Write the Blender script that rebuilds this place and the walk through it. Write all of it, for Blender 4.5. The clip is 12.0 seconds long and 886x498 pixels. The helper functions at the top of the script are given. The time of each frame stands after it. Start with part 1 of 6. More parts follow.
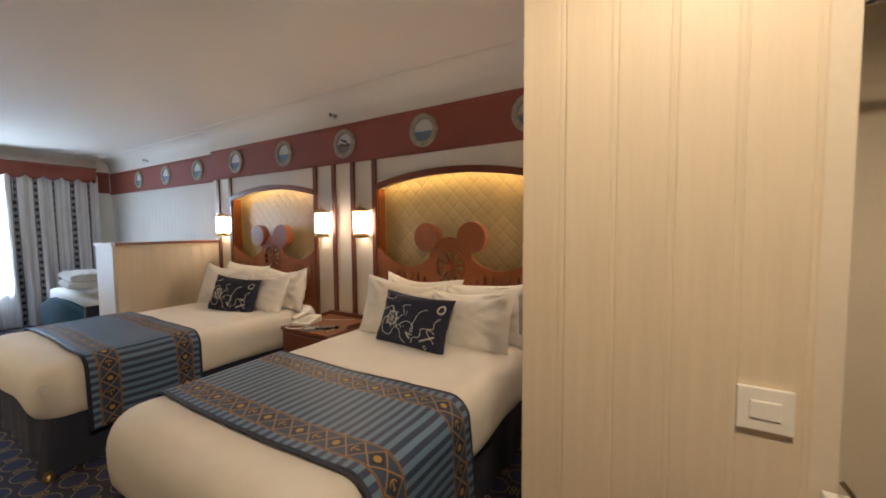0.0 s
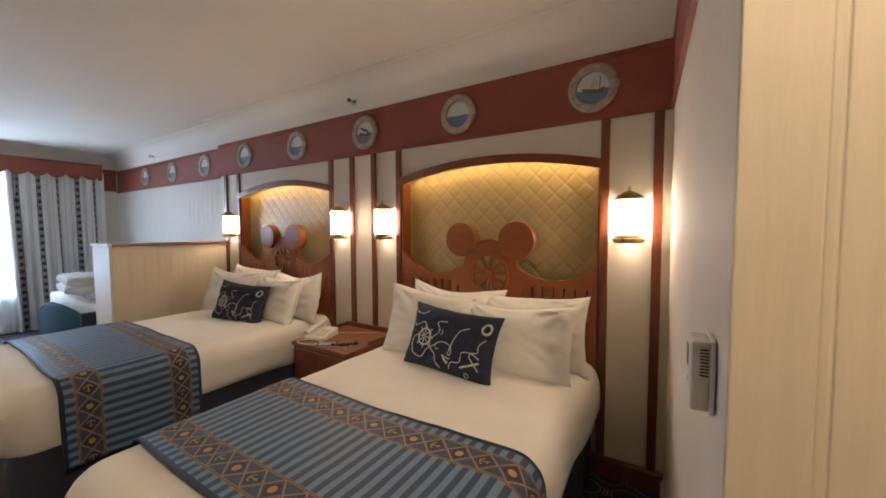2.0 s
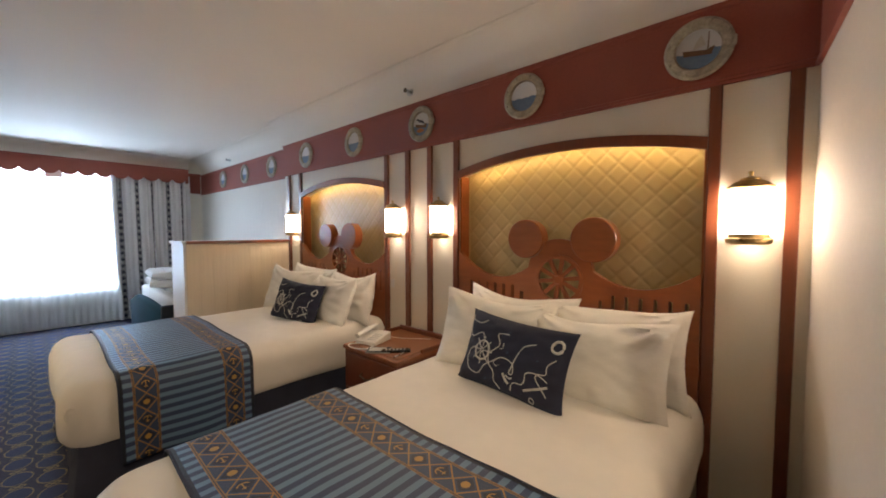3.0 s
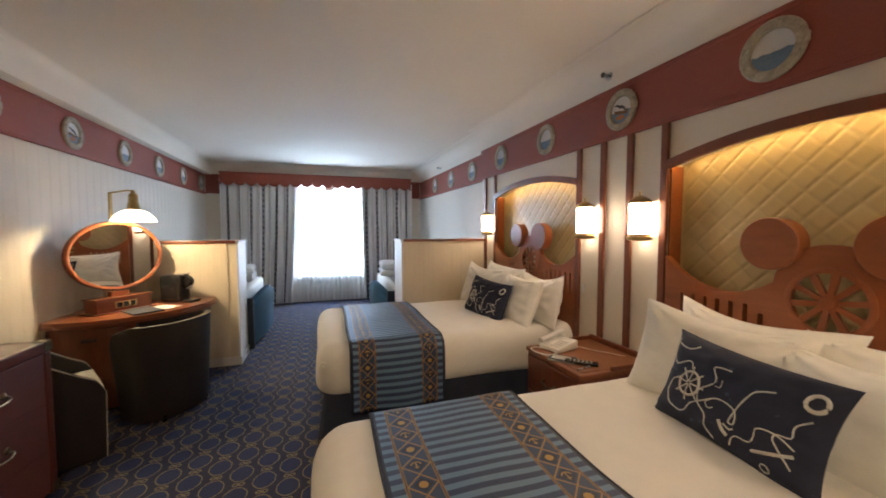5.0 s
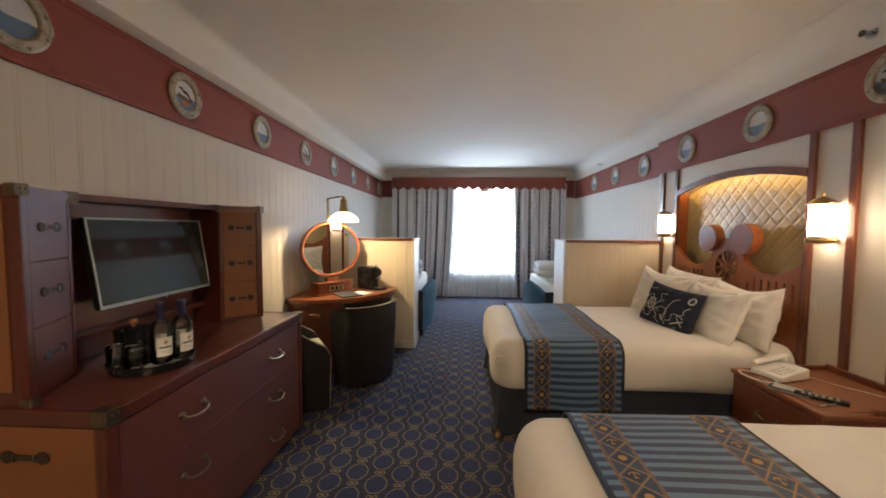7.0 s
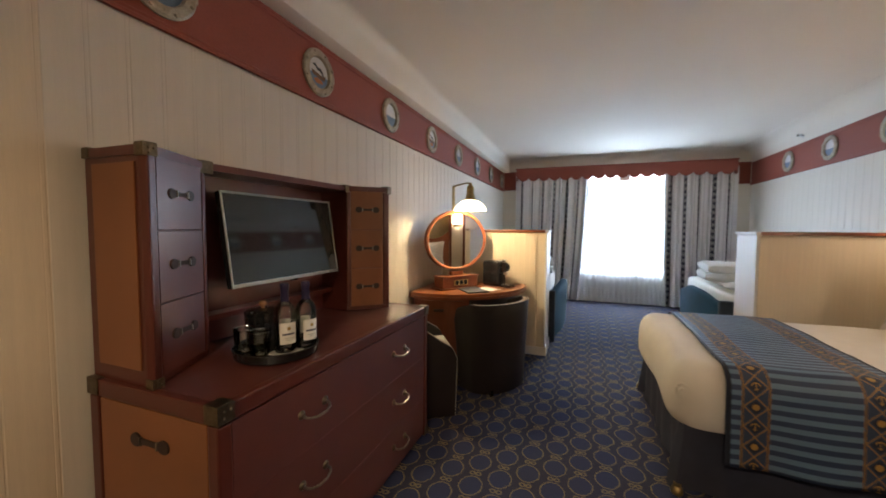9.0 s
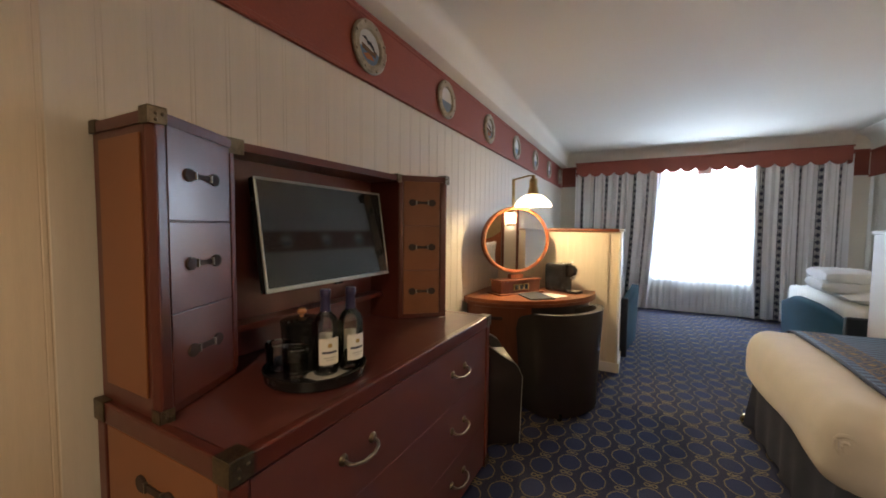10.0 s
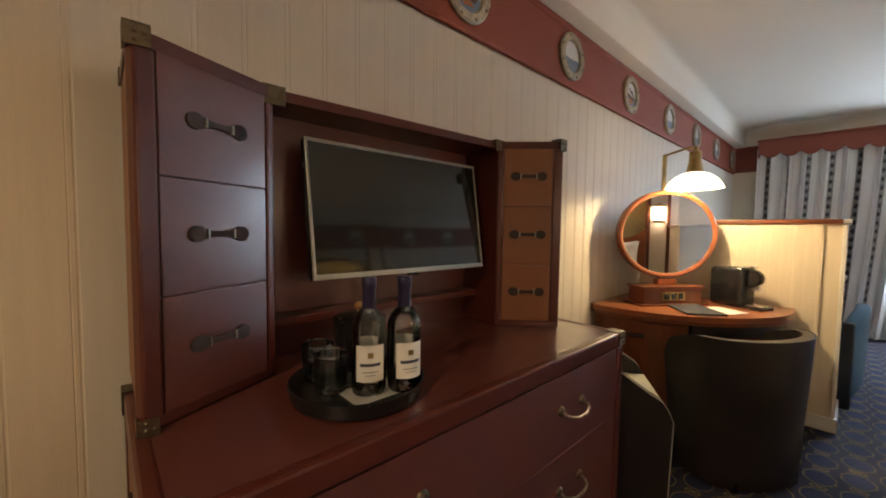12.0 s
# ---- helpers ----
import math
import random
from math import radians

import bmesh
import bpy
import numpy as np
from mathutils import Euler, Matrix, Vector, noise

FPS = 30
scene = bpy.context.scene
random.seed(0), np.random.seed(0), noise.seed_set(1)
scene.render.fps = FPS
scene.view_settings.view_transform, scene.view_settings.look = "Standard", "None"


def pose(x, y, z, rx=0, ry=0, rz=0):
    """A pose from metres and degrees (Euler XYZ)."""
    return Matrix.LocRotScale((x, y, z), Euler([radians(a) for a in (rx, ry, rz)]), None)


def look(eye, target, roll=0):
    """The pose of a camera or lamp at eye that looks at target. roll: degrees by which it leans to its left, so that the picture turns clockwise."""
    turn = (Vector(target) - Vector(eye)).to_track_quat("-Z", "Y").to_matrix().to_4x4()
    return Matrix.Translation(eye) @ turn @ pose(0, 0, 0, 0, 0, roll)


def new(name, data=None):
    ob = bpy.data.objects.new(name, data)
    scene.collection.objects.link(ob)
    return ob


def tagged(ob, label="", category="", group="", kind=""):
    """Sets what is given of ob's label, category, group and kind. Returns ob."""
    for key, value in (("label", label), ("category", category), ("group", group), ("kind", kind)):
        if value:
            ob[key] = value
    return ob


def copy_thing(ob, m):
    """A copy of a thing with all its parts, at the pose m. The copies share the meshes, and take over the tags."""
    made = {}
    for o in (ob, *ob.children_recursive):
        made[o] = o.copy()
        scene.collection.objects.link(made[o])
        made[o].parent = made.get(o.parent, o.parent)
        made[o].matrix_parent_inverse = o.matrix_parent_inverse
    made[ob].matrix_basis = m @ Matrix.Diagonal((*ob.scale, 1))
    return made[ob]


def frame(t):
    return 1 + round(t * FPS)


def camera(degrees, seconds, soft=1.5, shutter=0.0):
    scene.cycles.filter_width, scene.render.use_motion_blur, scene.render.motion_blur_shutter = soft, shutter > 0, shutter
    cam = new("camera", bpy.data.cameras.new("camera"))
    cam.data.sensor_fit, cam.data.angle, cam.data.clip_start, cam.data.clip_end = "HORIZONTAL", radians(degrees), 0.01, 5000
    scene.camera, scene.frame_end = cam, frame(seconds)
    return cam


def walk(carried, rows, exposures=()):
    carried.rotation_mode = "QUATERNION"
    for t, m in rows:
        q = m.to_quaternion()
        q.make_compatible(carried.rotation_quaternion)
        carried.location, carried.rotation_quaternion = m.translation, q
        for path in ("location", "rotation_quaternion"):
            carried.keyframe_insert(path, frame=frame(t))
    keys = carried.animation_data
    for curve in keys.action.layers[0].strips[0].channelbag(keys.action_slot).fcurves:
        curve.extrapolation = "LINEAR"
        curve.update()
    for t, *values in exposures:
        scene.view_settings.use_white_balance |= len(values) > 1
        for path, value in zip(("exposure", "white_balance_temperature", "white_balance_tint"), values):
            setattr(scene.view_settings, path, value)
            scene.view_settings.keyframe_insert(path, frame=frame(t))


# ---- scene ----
cam = camera(100.0, 12.0, soft=1.75, shutter=0.3)
PATH = [
    (0, (0.283, 0.383, 1.452), (-0.741, 2.097, 1.339), -0.4),
    (0.5, (0.127, 0.394, 1.452), (-0.898, 2.108, 1.345), -0.2),
    (1, (0.021, 0.427, 1.444), (-1.001, 2.143, 1.336), -0.2),
    (1.5, (-0.055, 0.55, 1.445), (-1.079, 2.264, 1.336), -0.3),
    (2, (-0.099, 0.661, 1.45), (-1.171, 2.347, 1.343), -0.2),
    (2.5, (-0.16, 0.777, 1.425), (-1.34, 2.389, 1.319), -0.2),
    (3, (-0.247, 0.886, 1.428), (-1.578, 2.375, 1.329), -0.0),
    (5, (-0.251, 1.0, 1.444), (-2.149, 1.621, 1.336), 0.0),
    (5.5, (-0.247, 0.977, 1.443), (-2.201, 1.391, 1.334), 0.1),
    (6, (-0.238, 0.931, 1.444), (-2.222, 1.152, 1.332), 0.2),
    (6.5, (-0.239, 0.838, 1.442), (-2.235, 0.891, 1.332), 0.3),
    (7, (-0.234, 0.739, 1.447), (-2.228, 0.633, 1.335), 0.4),
    (9, (-0.637, 0.51, 1.336), (-2.506, -0.193, 1.224), 0.4),
    (9.5, (-0.805, 0.393, 1.327), (-2.61, -0.461, 1.213), 0.6),
    (10, (-0.907, 0.294, 1.312), (-2.675, -0.633, 1.201), 0.6),
    (10.5, (-1.039, 0.224, 1.284), (-2.761, -0.788, 1.174), 0.5),
    (11, (-1.159, 0.2, 1.284), (-2.778, -0.97, 1.174), 0.7),
    (11.5, (-1.239, 0.19, 1.258), (-2.718, -1.152, 1.147), 0.8),
    (12, (-1.311, 0.169, 1.231), (-2.661, -1.302, 1.123), 0.8),
]
walk(cam, [(t, look(eye, target, roll)) for t, eye, target, roll in PATH],
     [(0, 0.47, 6200, 10), (2.5, 0.47, 6150, 10), (5, 0.45, 6350, 10), (7, 0.45, 6500, 10), (10, 0.45, 6600, 10), (12, 0.47, 7000, 10)])

# ---- plan (metres): x runs away from the window, y towards the beds' wall ----
Y_LEFT, Y_RIGHT, Y_PANEL = -1.0, 3.03, 2.95
X_WIN, X_END, CEIL = -8.05, 2.4, 2.66
Y_HALL, X_HALL = 1.33, 0.57
BAND_LO, BAND_HI = 2.065, 2.42

# ---- world and large lights ----
world = bpy.data.worlds.new("sky")
scene.world = world
world.use_nodes = True
wn, wl = world.node_tree.nodes, world.node_tree.links
sky = wn.new("ShaderNodeTexSky")
sky.sky_type, sky.sun_disc = "NISHITA", False
sky.sun_elevation, sky.sun_rotation = radians(38), radians(200)
wl.new(sky.outputs[0], wn["Background"].inputs[0])
wn["Background"].inputs[1].default_value = 0.12


def lamp(name, kind, m, watts, colour, **kw):
    data = bpy.data.lights.new(name, kind)
    data.energy, data.color = watts, colour
    for k, v in kw.items():
        if k == "size":
            data.size = v
        elif k == "size_y":
            data.shape, data.size_y = "RECTANGLE", v
        elif k == "radius":
            data.shadow_soft_size = v
        elif k == "cone":
            data.spot_size, data.spot_blend = radians(v), 0.5
        elif k == "angle":
            data.angle = radians(v)
    ob = new(name, data)
    ob.matrix_world = m
    return ob


lamp("sun", "SUN", pose(0, 0, 5, 52, 0, 200), 1.0, (1, 0.95, 0.88), angle=12)
lamp("window_daylight", "AREA", pose(X_WIN + 0.012, 1.185, 1.47, 0, -90, 0), 124, (0.60, 0.77, 1.0), size=1.80, size_y=1.46)
lamp("hall_downlight", "SPOT", pose(0.45, 0.42, 2.6), 68, (1.0, 0.77, 0.50), radius=0.04, cone=150)

# ---- materials ----


def mat(name, colour, rough=0.5, metal=0.0, scale=8.0, vary=0.12, bump=0.1, fine=120.0, stretch=(1, 1, 1), coat=0.0, emit=None, random_=0.0, tint=None):
    """Principled material with two scales of variation and fine relief."""
    m = bpy.data.materials.new(name)
    m.use_nodes = True
    n, l = m.node_tree.nodes, m.node_tree.links
    b = n["Principled BSDF"]
    tc = n.new("ShaderNodeTexCoord")
    mp = n.new("ShaderNodeMapping")
    mp.inputs["Scale"].default_value = stretch
    l.new(tc.outputs["Object"], mp.inputs[0])
    big = n.new("ShaderNodeTexNoise")
    big.inputs["Scale"].default_value, big.inputs["Detail"].default_value = scale, 5
    small = n.new("ShaderNodeTexNoise")
    small.inputs["Scale"].default_value, small.inputs["Detail"].default_value = fine, 3
    l.new(mp.outputs[0], big.inputs[0])
    l.new(mp.outputs[0], small.inputs[0])
    mix = n.new("ShaderNodeMix")
    mix.data_type = "RGBA"
    lo = [c * (1 - vary) for c in colour]
    hi = tint or [min(1, c * (1 + vary)) for c in colour]
    mix.inputs["A"].default_value, mix.inputs["B"].default_value = (*lo, 1), (*hi, 1)
    add = n.new("ShaderNodeMath")
    add.operation = "MULTIPLY_ADD"
    add.inputs[1].default_value = 0.35
    l.new(small.outputs[0], add.inputs[0])
    sc = n.new("ShaderNodeMath")
    sc.operation = "MULTIPLY"
    sc.inputs[1].default_value = 0.65
    l.new(big.outputs[0], sc.inputs[0])
    l.new(sc.outputs[0], add.inputs[2])
    ramp = n.new("ShaderNodeMapRange")
    ramp.inputs[1].default_value, ramp.inputs[2].default_value = 0.3, 0.7
    l.new(add.outputs[0], ramp.inputs[0])
    fac = ramp.outputs[0]
    if random_:
        info = n.new("ShaderNodeObjectInfo")
        r = n.new("ShaderNodeMath")
        r.operation = "MULTIPLY_ADD"
        r.inputs[1].default_value, r.inputs[2].default_value = random_, -random_ / 2
        l.new(info.outputs["Random"], r.inputs[0])
        a2 = n.new("ShaderNodeMath")
        a2.use_clamp = True
        l.new(r.outputs[0], a2.inputs[0])
        l.new(fac, a2.inputs[1])
        fac = a2.outputs[0]
    l.new(fac, mix.inputs["Factor"])
    l.new(mix.outputs["Result"], b.inputs["Base Color"])
    rr = n.new("ShaderNodeMapRange")
    rr.inputs[3].default_value, rr.inputs[4].default_value = max(0.02, rough - 0.08), min(1, rough + 0.08)
    l.new(big.outputs[0], rr.inputs[0])
    l.new(rr.outputs[0], b.inputs["Roughness"])
    b.inputs["Metallic"].default_value = metal
    b.inputs["Coat Weight"].default_value = coat
    b.inputs["Coat Roughness"].default_value = 0.22
    if bump:
        bp = n.new("ShaderNodeBump")
        bp.inputs["Strength"].default_value, bp.inputs["Distance"].default_value = bump, 0.004
        l.new(add.outputs[0], bp.inputs["Height"])
        l.new(bp.outputs[0], b.inputs["Normal"])
    if emit:
        b.inputs["Emission Color"].default_value, b.inputs["Emission Strength"].default_value = (*emit[0], 1), emit[1]
    return m


SIDEPAINT = mat("cream_painted_plaster", (0.66, 0.59, 0.49), 0.72, scale=3, vary=0.06, bump=0.06, fine=60)
CREAM = mat("cream_painted_boards", (0.66, 0.565, 0.435), 0.5, scale=3, vary=0.07, bump=0.08, fine=40, stretch=(14, 14, 0.6), random_=0.3)
WALLBOARD = mat("ivory_striped_boards", (0.665, 0.61, 0.525), 0.55, scale=3, vary=0.05, bump=0.06, fine=40, stretch=(14, 14, 0.6), random_=0.15)
# the boards' cream made lighter: the lantern's warm glow on the dividers, put into the colour
DIVIDER_LIT = mat("light_cream_divider_boards", (0.74, 0.64, 0.485), 0.5, scale=3, vary=0.07, bump=0.08, fine=40, stretch=(14, 14, 0.6), random_=0.3)
PAPER = mat("cream_wall_panel", (0.74, 0.68, 0.57), 0.55, scale=2, vary=0.04, bump=0.06, fine=160, stretch=(1, 1, 0.5))
WHITE = mat("white_paint", (0.78, 0.75, 0.70), 0.5, scale=2, vary=0.03, bump=0.04)
CEILING = mat("ceiling_paint", (0.76, 0.71, 0.63), 0.8, scale=1.2, vary=0.03, bump=0.05, fine=220)
RED = mat("oxblood_border_paper", (0.27, 0.065, 0.038), 0.6, scale=2.5, vary=0.14, bump=0.05, fine=90)
MAHOGANY = mat("mahogany_wood", (0.17, 0.048, 0.020), 0.32, scale=4, vary=0.3, bump=0.06, fine=40, stretch=(1, 1, 0.12), coat=0.25)
MAHOG_H = mat("mahogany_headboard", (0.30, 0.088, 0.026), 0.34, scale=4, vary=0.25, bump=0.06, fine=40, stretch=(0.2, 1, 1), coat=0.25)
CHERRY = mat("cherry_wood_polished", (0.24, 0.075, 0.029), 0.32, scale=4, vary=0.25, bump=0.04, fine=45, stretch=(0.2, 1, 1), coat=0.3)
OXHIDE = mat("oxblood_leather", (0.122, 0.034, 0.028), 0.38, scale=14, vary=0.10, bump=0.12, fine=260, coat=1.0)
OXTRIM = mat("dark_red_lacquer_trim", (0.095, 0.020, 0.014), 0.32, scale=24, vary=0.08, bump=0.05, fine=260, coat=0.15)
TAN = mat("tan_leather", (0.240, 0.090, 0.036), 0.42, scale=5, vary=0.16, bump=0.18, fine=240)
STRAP = mat("dark_brown_strap_leather", (0.042, 0.024, 0.019), 0.72, bump=0.2, fine=300)
BLACKHIDE = mat("black_brown_leather", (0.016, 0.011, 0.010), 0.38, scale=6, vary=0.3, bump=0.2, fine=220)
BRASS = mat("aged_brass", (0.50, 0.36, 0.16), 0.3, metal=1.0, scale=30, vary=0.3, bump=0.06)
BRONZE = mat("dark_bronze", (0.16, 0.13, 0.09), 0.42, metal=1.0, scale=40, vary=0.4, bump=0.12)
WORN = mat("worn_handle_metal", (0.25, 0.225, 0.19), 0.38, metal=1.0, scale=40, vary=0.35, bump=0.1)
SILVER = mat("brushed_steel", (0.55, 0.55, 0.54), 0.28, metal=1.0, scale=30, vary=0.15, bump=0.04)
CASEGREY = mat("pale_grey_case", (0.62, 0.62, 0.61), 0.4, scale=20, vary=0.05, bump=0.03)
GREYPLASTIC = mat("grey_plastic", (0.34, 0.34, 0.33), 0.4, scale=20, vary=0.05, bump=0.03)
WHITEPLASTIC = mat("white_plastic", (0.78, 0.76, 0.72), 0.35, scale=20, vary=0.03, bump=0.02)
BLACKPLASTIC = mat("black_plastic", (0.012, 0.012, 0.013), 0.25, scale=20, vary=0.2, bump=0.03)
LINEN = mat("white_bed_linen", (0.80, 0.76, 0.69), 0.85, scale=5, vary=0.04, bump=0.35, fine=15)
PILLOWCASE = mat("white_pillowcase_cotton", (0.82, 0.79, 0.73), 0.85, scale=9, vary=0.04, bump=1.0, fine=26, stretch=(1, 1, 1.7))
TOWEL = mat("white_towelling", (0.80, 0.80, 0.80), 0.95, scale=8, vary=0.04, bump=0.5, fine=300)
SKIRT = mat("navy_bed_skirt_cloth", (0.036, 0.041, 0.068), 0.9, scale=6, vary=0.25, bump=0.25, fine=300)
TEAL = mat("teal_upholstery", (0.007, 0.060, 0.105), 0.9, scale=6, vary=0.18, bump=0.2, fine=400)
NAVYHIDE = mat("dark_navy_upholstery", (0.012, 0.02, 0.035), 0.6, scale=6, vary=0.2, bump=0.2, fine=300)
SEATGREY = mat("pale_grey_seat_cloth", (0.40, 0.40, 0.36), 0.8, scale=6, vary=0.1, bump=0.2, fine=300)
PAPERWHITE = mat("white_paper", (0.80, 0.79, 0.75), 0.7, scale=10, vary=0.02, bump=0.02)
CORK = mat("turned_wood_knob", (0.35, 0.17, 0.07), 0.4, scale=20, vary=0.2, bump=0.05)
SEATMAT = mat("grey_white_tray_paper", (0.45, 0.45, 0.43), 0.7, scale=10, vary=0.1, bump=0.05)
LABELINK = mat("label_print", (0.05, 0.06, 0.10), 0.6, bump=0)
PURPLECAP = mat("dark_purple_foil", (0.034, 0.030, 0.085), 0.35, metal=0.4, scale=20, vary=0.2, bump=0.05)
SHADEGLASS = mat("lit_opal_lamp_glass", (0.85, 0.8, 0.7), 0.4, bump=0, emit=((1.0, 0.77, 0.56), 29.0))
BOTTOMGLASS = mat("lit_frosted_lamp_bottom", (0.85, 0.8, 0.7), 0.4, bump=0, emit=((1.0, 0.76, 0.53), 9.0))
DESKGLASS = mat("lit_white_glass_shade", (0.85, 0.8, 0.7), 0.3, bump=0, emit=((1.0, 0.80, 0.55), 4.2))
BULB = mat("lit_lamp_bulb", (0.9, 0.85, 0.7), 0.5, bump=0, emit=((1.0, 0.76, 0.44), 900.0))
LED = mat("warm_led_strip", (0.9, 0.8, 0.5), 0.5, bump=0, emit=((1.0, 0.70, 0.28), 18.0))


def plain(name, colour, rough, metal):
    m = bpy.data.materials.new(name)
    m.use_nodes = True
    b = m.node_tree.nodes["Principled BSDF"]
    b.inputs["Base Color"].default_value = (*colour, 1)
    b.inputs["Roughness"].default_value, b.inputs["Metallic"].default_value = rough, metal
    return m


def thin_glass(name, tint, ior=1.5):
    """A thin clear wall: light passes straight, the surface shines towards its edges."""
    m = bpy.data.materials.new(name)
    m.use_nodes = True
    n, l = m.node_tree.nodes, m.node_tree.links
    n.remove(n["Principled BSDF"])
    tp, gl, mx, fr = n.new("ShaderNodeBsdfTransparent"), n.new("ShaderNodeBsdfGlossy"), n.new("ShaderNodeMixShader"), n.new("ShaderNodeFresnel")
    tp.inputs[0].default_value = (*tint, 1)
    gl.inputs["Roughness"].default_value, fr.inputs["IOR"].default_value = 0.04, ior
    l.new(fr.outputs[0], mx.inputs[0])
    l.new(tp.outputs[0], mx.inputs[1])
    l.new(gl.outputs[0], mx.inputs[2])
    l.new(mx.outputs[0], n["Material Output"].inputs[0])
    return m


GLASS = thin_glass("clear_glass", (0.93, 0.96, 0.95))
TUMBLER = thin_glass("thick_tumbler_glass", (0.975, 0.985, 0.98), 1.6)
RIMGLASS = thin_glass("tumbler_rim_glass", (0.90, 0.92, 0.91), 3.2)
WATER = thin_glass("bottle_glass", (0.97, 0.985, 0.975), 1.8)
MIRROR = plain("mirror_silvering", (0.88, 0.88, 0.88), 0.0, 1.0)
SCREEN = plain("dark_glossy_screen", (0.016, 0.019, 0.019), 0.06, 0.0)
SCREEN.node_tree.nodes["Principled BSDF"].inputs["IOR"].default_value = 1.6
TVFRAME = plain("satin_silver_frame", (0.36, 0.37, 0.36), 0.35, 0.8)


class Graph:
    """Small helper to write maths with shader nodes."""

    def __init__(self, name, rough):
        self.m = bpy.data.materials.new(name)
        self.m.use_nodes = True
        self.n, self.l = self.m.node_tree.nodes, self.m.node_tree.links
        self.b = self.n["Principled BSDF"]
        self.b.inputs["Roughness"].default_value = rough
        self.tc = self.n.new("ShaderNodeTexCoord")

    def f(self, op, a, b=0.0, c=0.0):
        k = self.n.new("ShaderNodeMath")
        k.operation = op
        for i, v in enumerate((a, b, c)):
            if isinstance(v, (int, float)):
                k.inputs[i].default_value = v
            else:
                self.l.new(v, k.inputs[i])
        return k.outputs[0]

    def xyz(self, which):
        s = self.n.new("ShaderNodeSeparateXYZ")
        self.l.new(self.tc.outputs[which], s.inputs[0])
        return s.outputs[0], s.outputs[1], s.outputs[2]

    def mix(self, fac, a, b):
        k = self.n.new("ShaderNodeMix")
        k.data_type = "RGBA"
        for key, v in (("Factor", fac), ("A", a), ("B", b)):
            if isinstance(v, (int, float)):
                k.inputs[key].default_value = v
            elif isinstance(v, tuple):
                k.inputs[key].default_value = (*v, 1)
            else:
                self.l.new(v, k.inputs[key])
        return k.outputs["Result"]

    def noise(self, scale, detail=3, which="Object"):
        k = self.n.new("ShaderNodeTexNoise")
        k.inputs["Scale"].default_value, k.inputs["Detail"].default_value = scale, detail
        self.l.new(self.tc.outputs[which], k.inputs[0])
        return k.outputs[0]

    def near(self, v, centre, half):
        """1 where v lies within half of centre."""
        return self.f("COMPARE", v, centre, half)

    def cell(self, v, size, shift=0.0):
        """v folded into -0.5..0.5 of a repeat of that size."""
        return self.f("SUBTRACT", self.f("FRACT", self.f("ADD", self.f("DIVIDE", v, size), shift)), 0.5)

    def done(self, colour, height=None, strength=0.3, dist=0.002):
        self.l.new(colour, self.b.inputs["Base Color"])
        if height is not None:
            bp = self.n.new("ShaderNodeBump")
            bp.inputs["Strength"].default_value, bp.inputs["Distance"].default_value = strength, dist
            self.l.new(height, bp.inputs["Height"])
            self.l.new(bp.outputs[0], self.b.inputs["Normal"])
        return self.m


def carpet_material():
    g = Graph("navy_carpet_gold_octagons", 0.95)
    x, y, _ = g.xyz("Object")
    wob = g.f("MULTIPLY", g.f("SUBTRACT", g.noise(60), 0.5), 0.05)
    wx, wy = 0.203, 0.268

    def lattice(sh):
        a = g.f("MULTIPLY", g.f("ADD", g.cell(x, wx, sh), wob), wx)
        b = g.f("MULTIPLY", g.f("ADD", g.cell(y, wy, sh + 0.02), wob), wy)
        a1, b1 = g.f("DIVIDE", g.f("ABSOLUTE", a), 0.077), g.f("DIVIDE", g.f("ABSOLUTE", b), 0.0625)
        r = g.f("SQRT", g.f("ADD", g.f("MULTIPLY", a1, a1), g.f("MULTIPLY", b1, b1)))
        o = g.f("MAXIMUM", g.f("MAXIMUM", a1, b1), g.f("MULTIPLY", g.f("ADD", a1, b1), 0.735))
        e = g.f("ADD", g.f("MULTIPLY", r, 0.6), g.f("MULTIPLY", o, 0.4))
        c = g.f("MULTIPLY", g.cell(x, wx, sh + 0.5), wx)
        k = g.f("SUBTRACT", g.f("ABSOLUTE", b), 0.016)
        q = g.f("SQRT", g.f("ADD", g.f("MULTIPLY", c, c), g.f("MULTIPLY", k, k)))
        return e, q

    e1, q1 = lattice(0.0)
    e2, q2 = lattice(0.5)
    d, q = g.f("MINIMUM", e1, e2), g.f("MINIMUM", q1, q2)
    ring = g.near(d, 0.95, 0.050)
    inside = g.f("LESS_THAN", d, 0.90)
    dots = g.f("MULTIPLY", g.near(q, 0.0125, 0.0045), g.f("GREATER_THAN", d, 1.0))
    pile = g.noise(900, 2)
    base = g.mix(g.noise(5, 4), (0.019, 0.020, 0.046), (0.031, 0.031, 0.064))
    blue = g.mix(pile, (0.014, 0.021, 0.066), (0.029, 0.040, 0.106))
    c = g.mix(inside, base, blue)
    gold = g.mix(pile, (0.20, 0.15, 0.065), (0.38, 0.29, 0.14))
    c = g.mix(g.f("MULTIPLY", g.f("MAXIMUM", ring, dots), 0.68), c, gold)
    return g.done(c, pile, 0.6, 0.004)


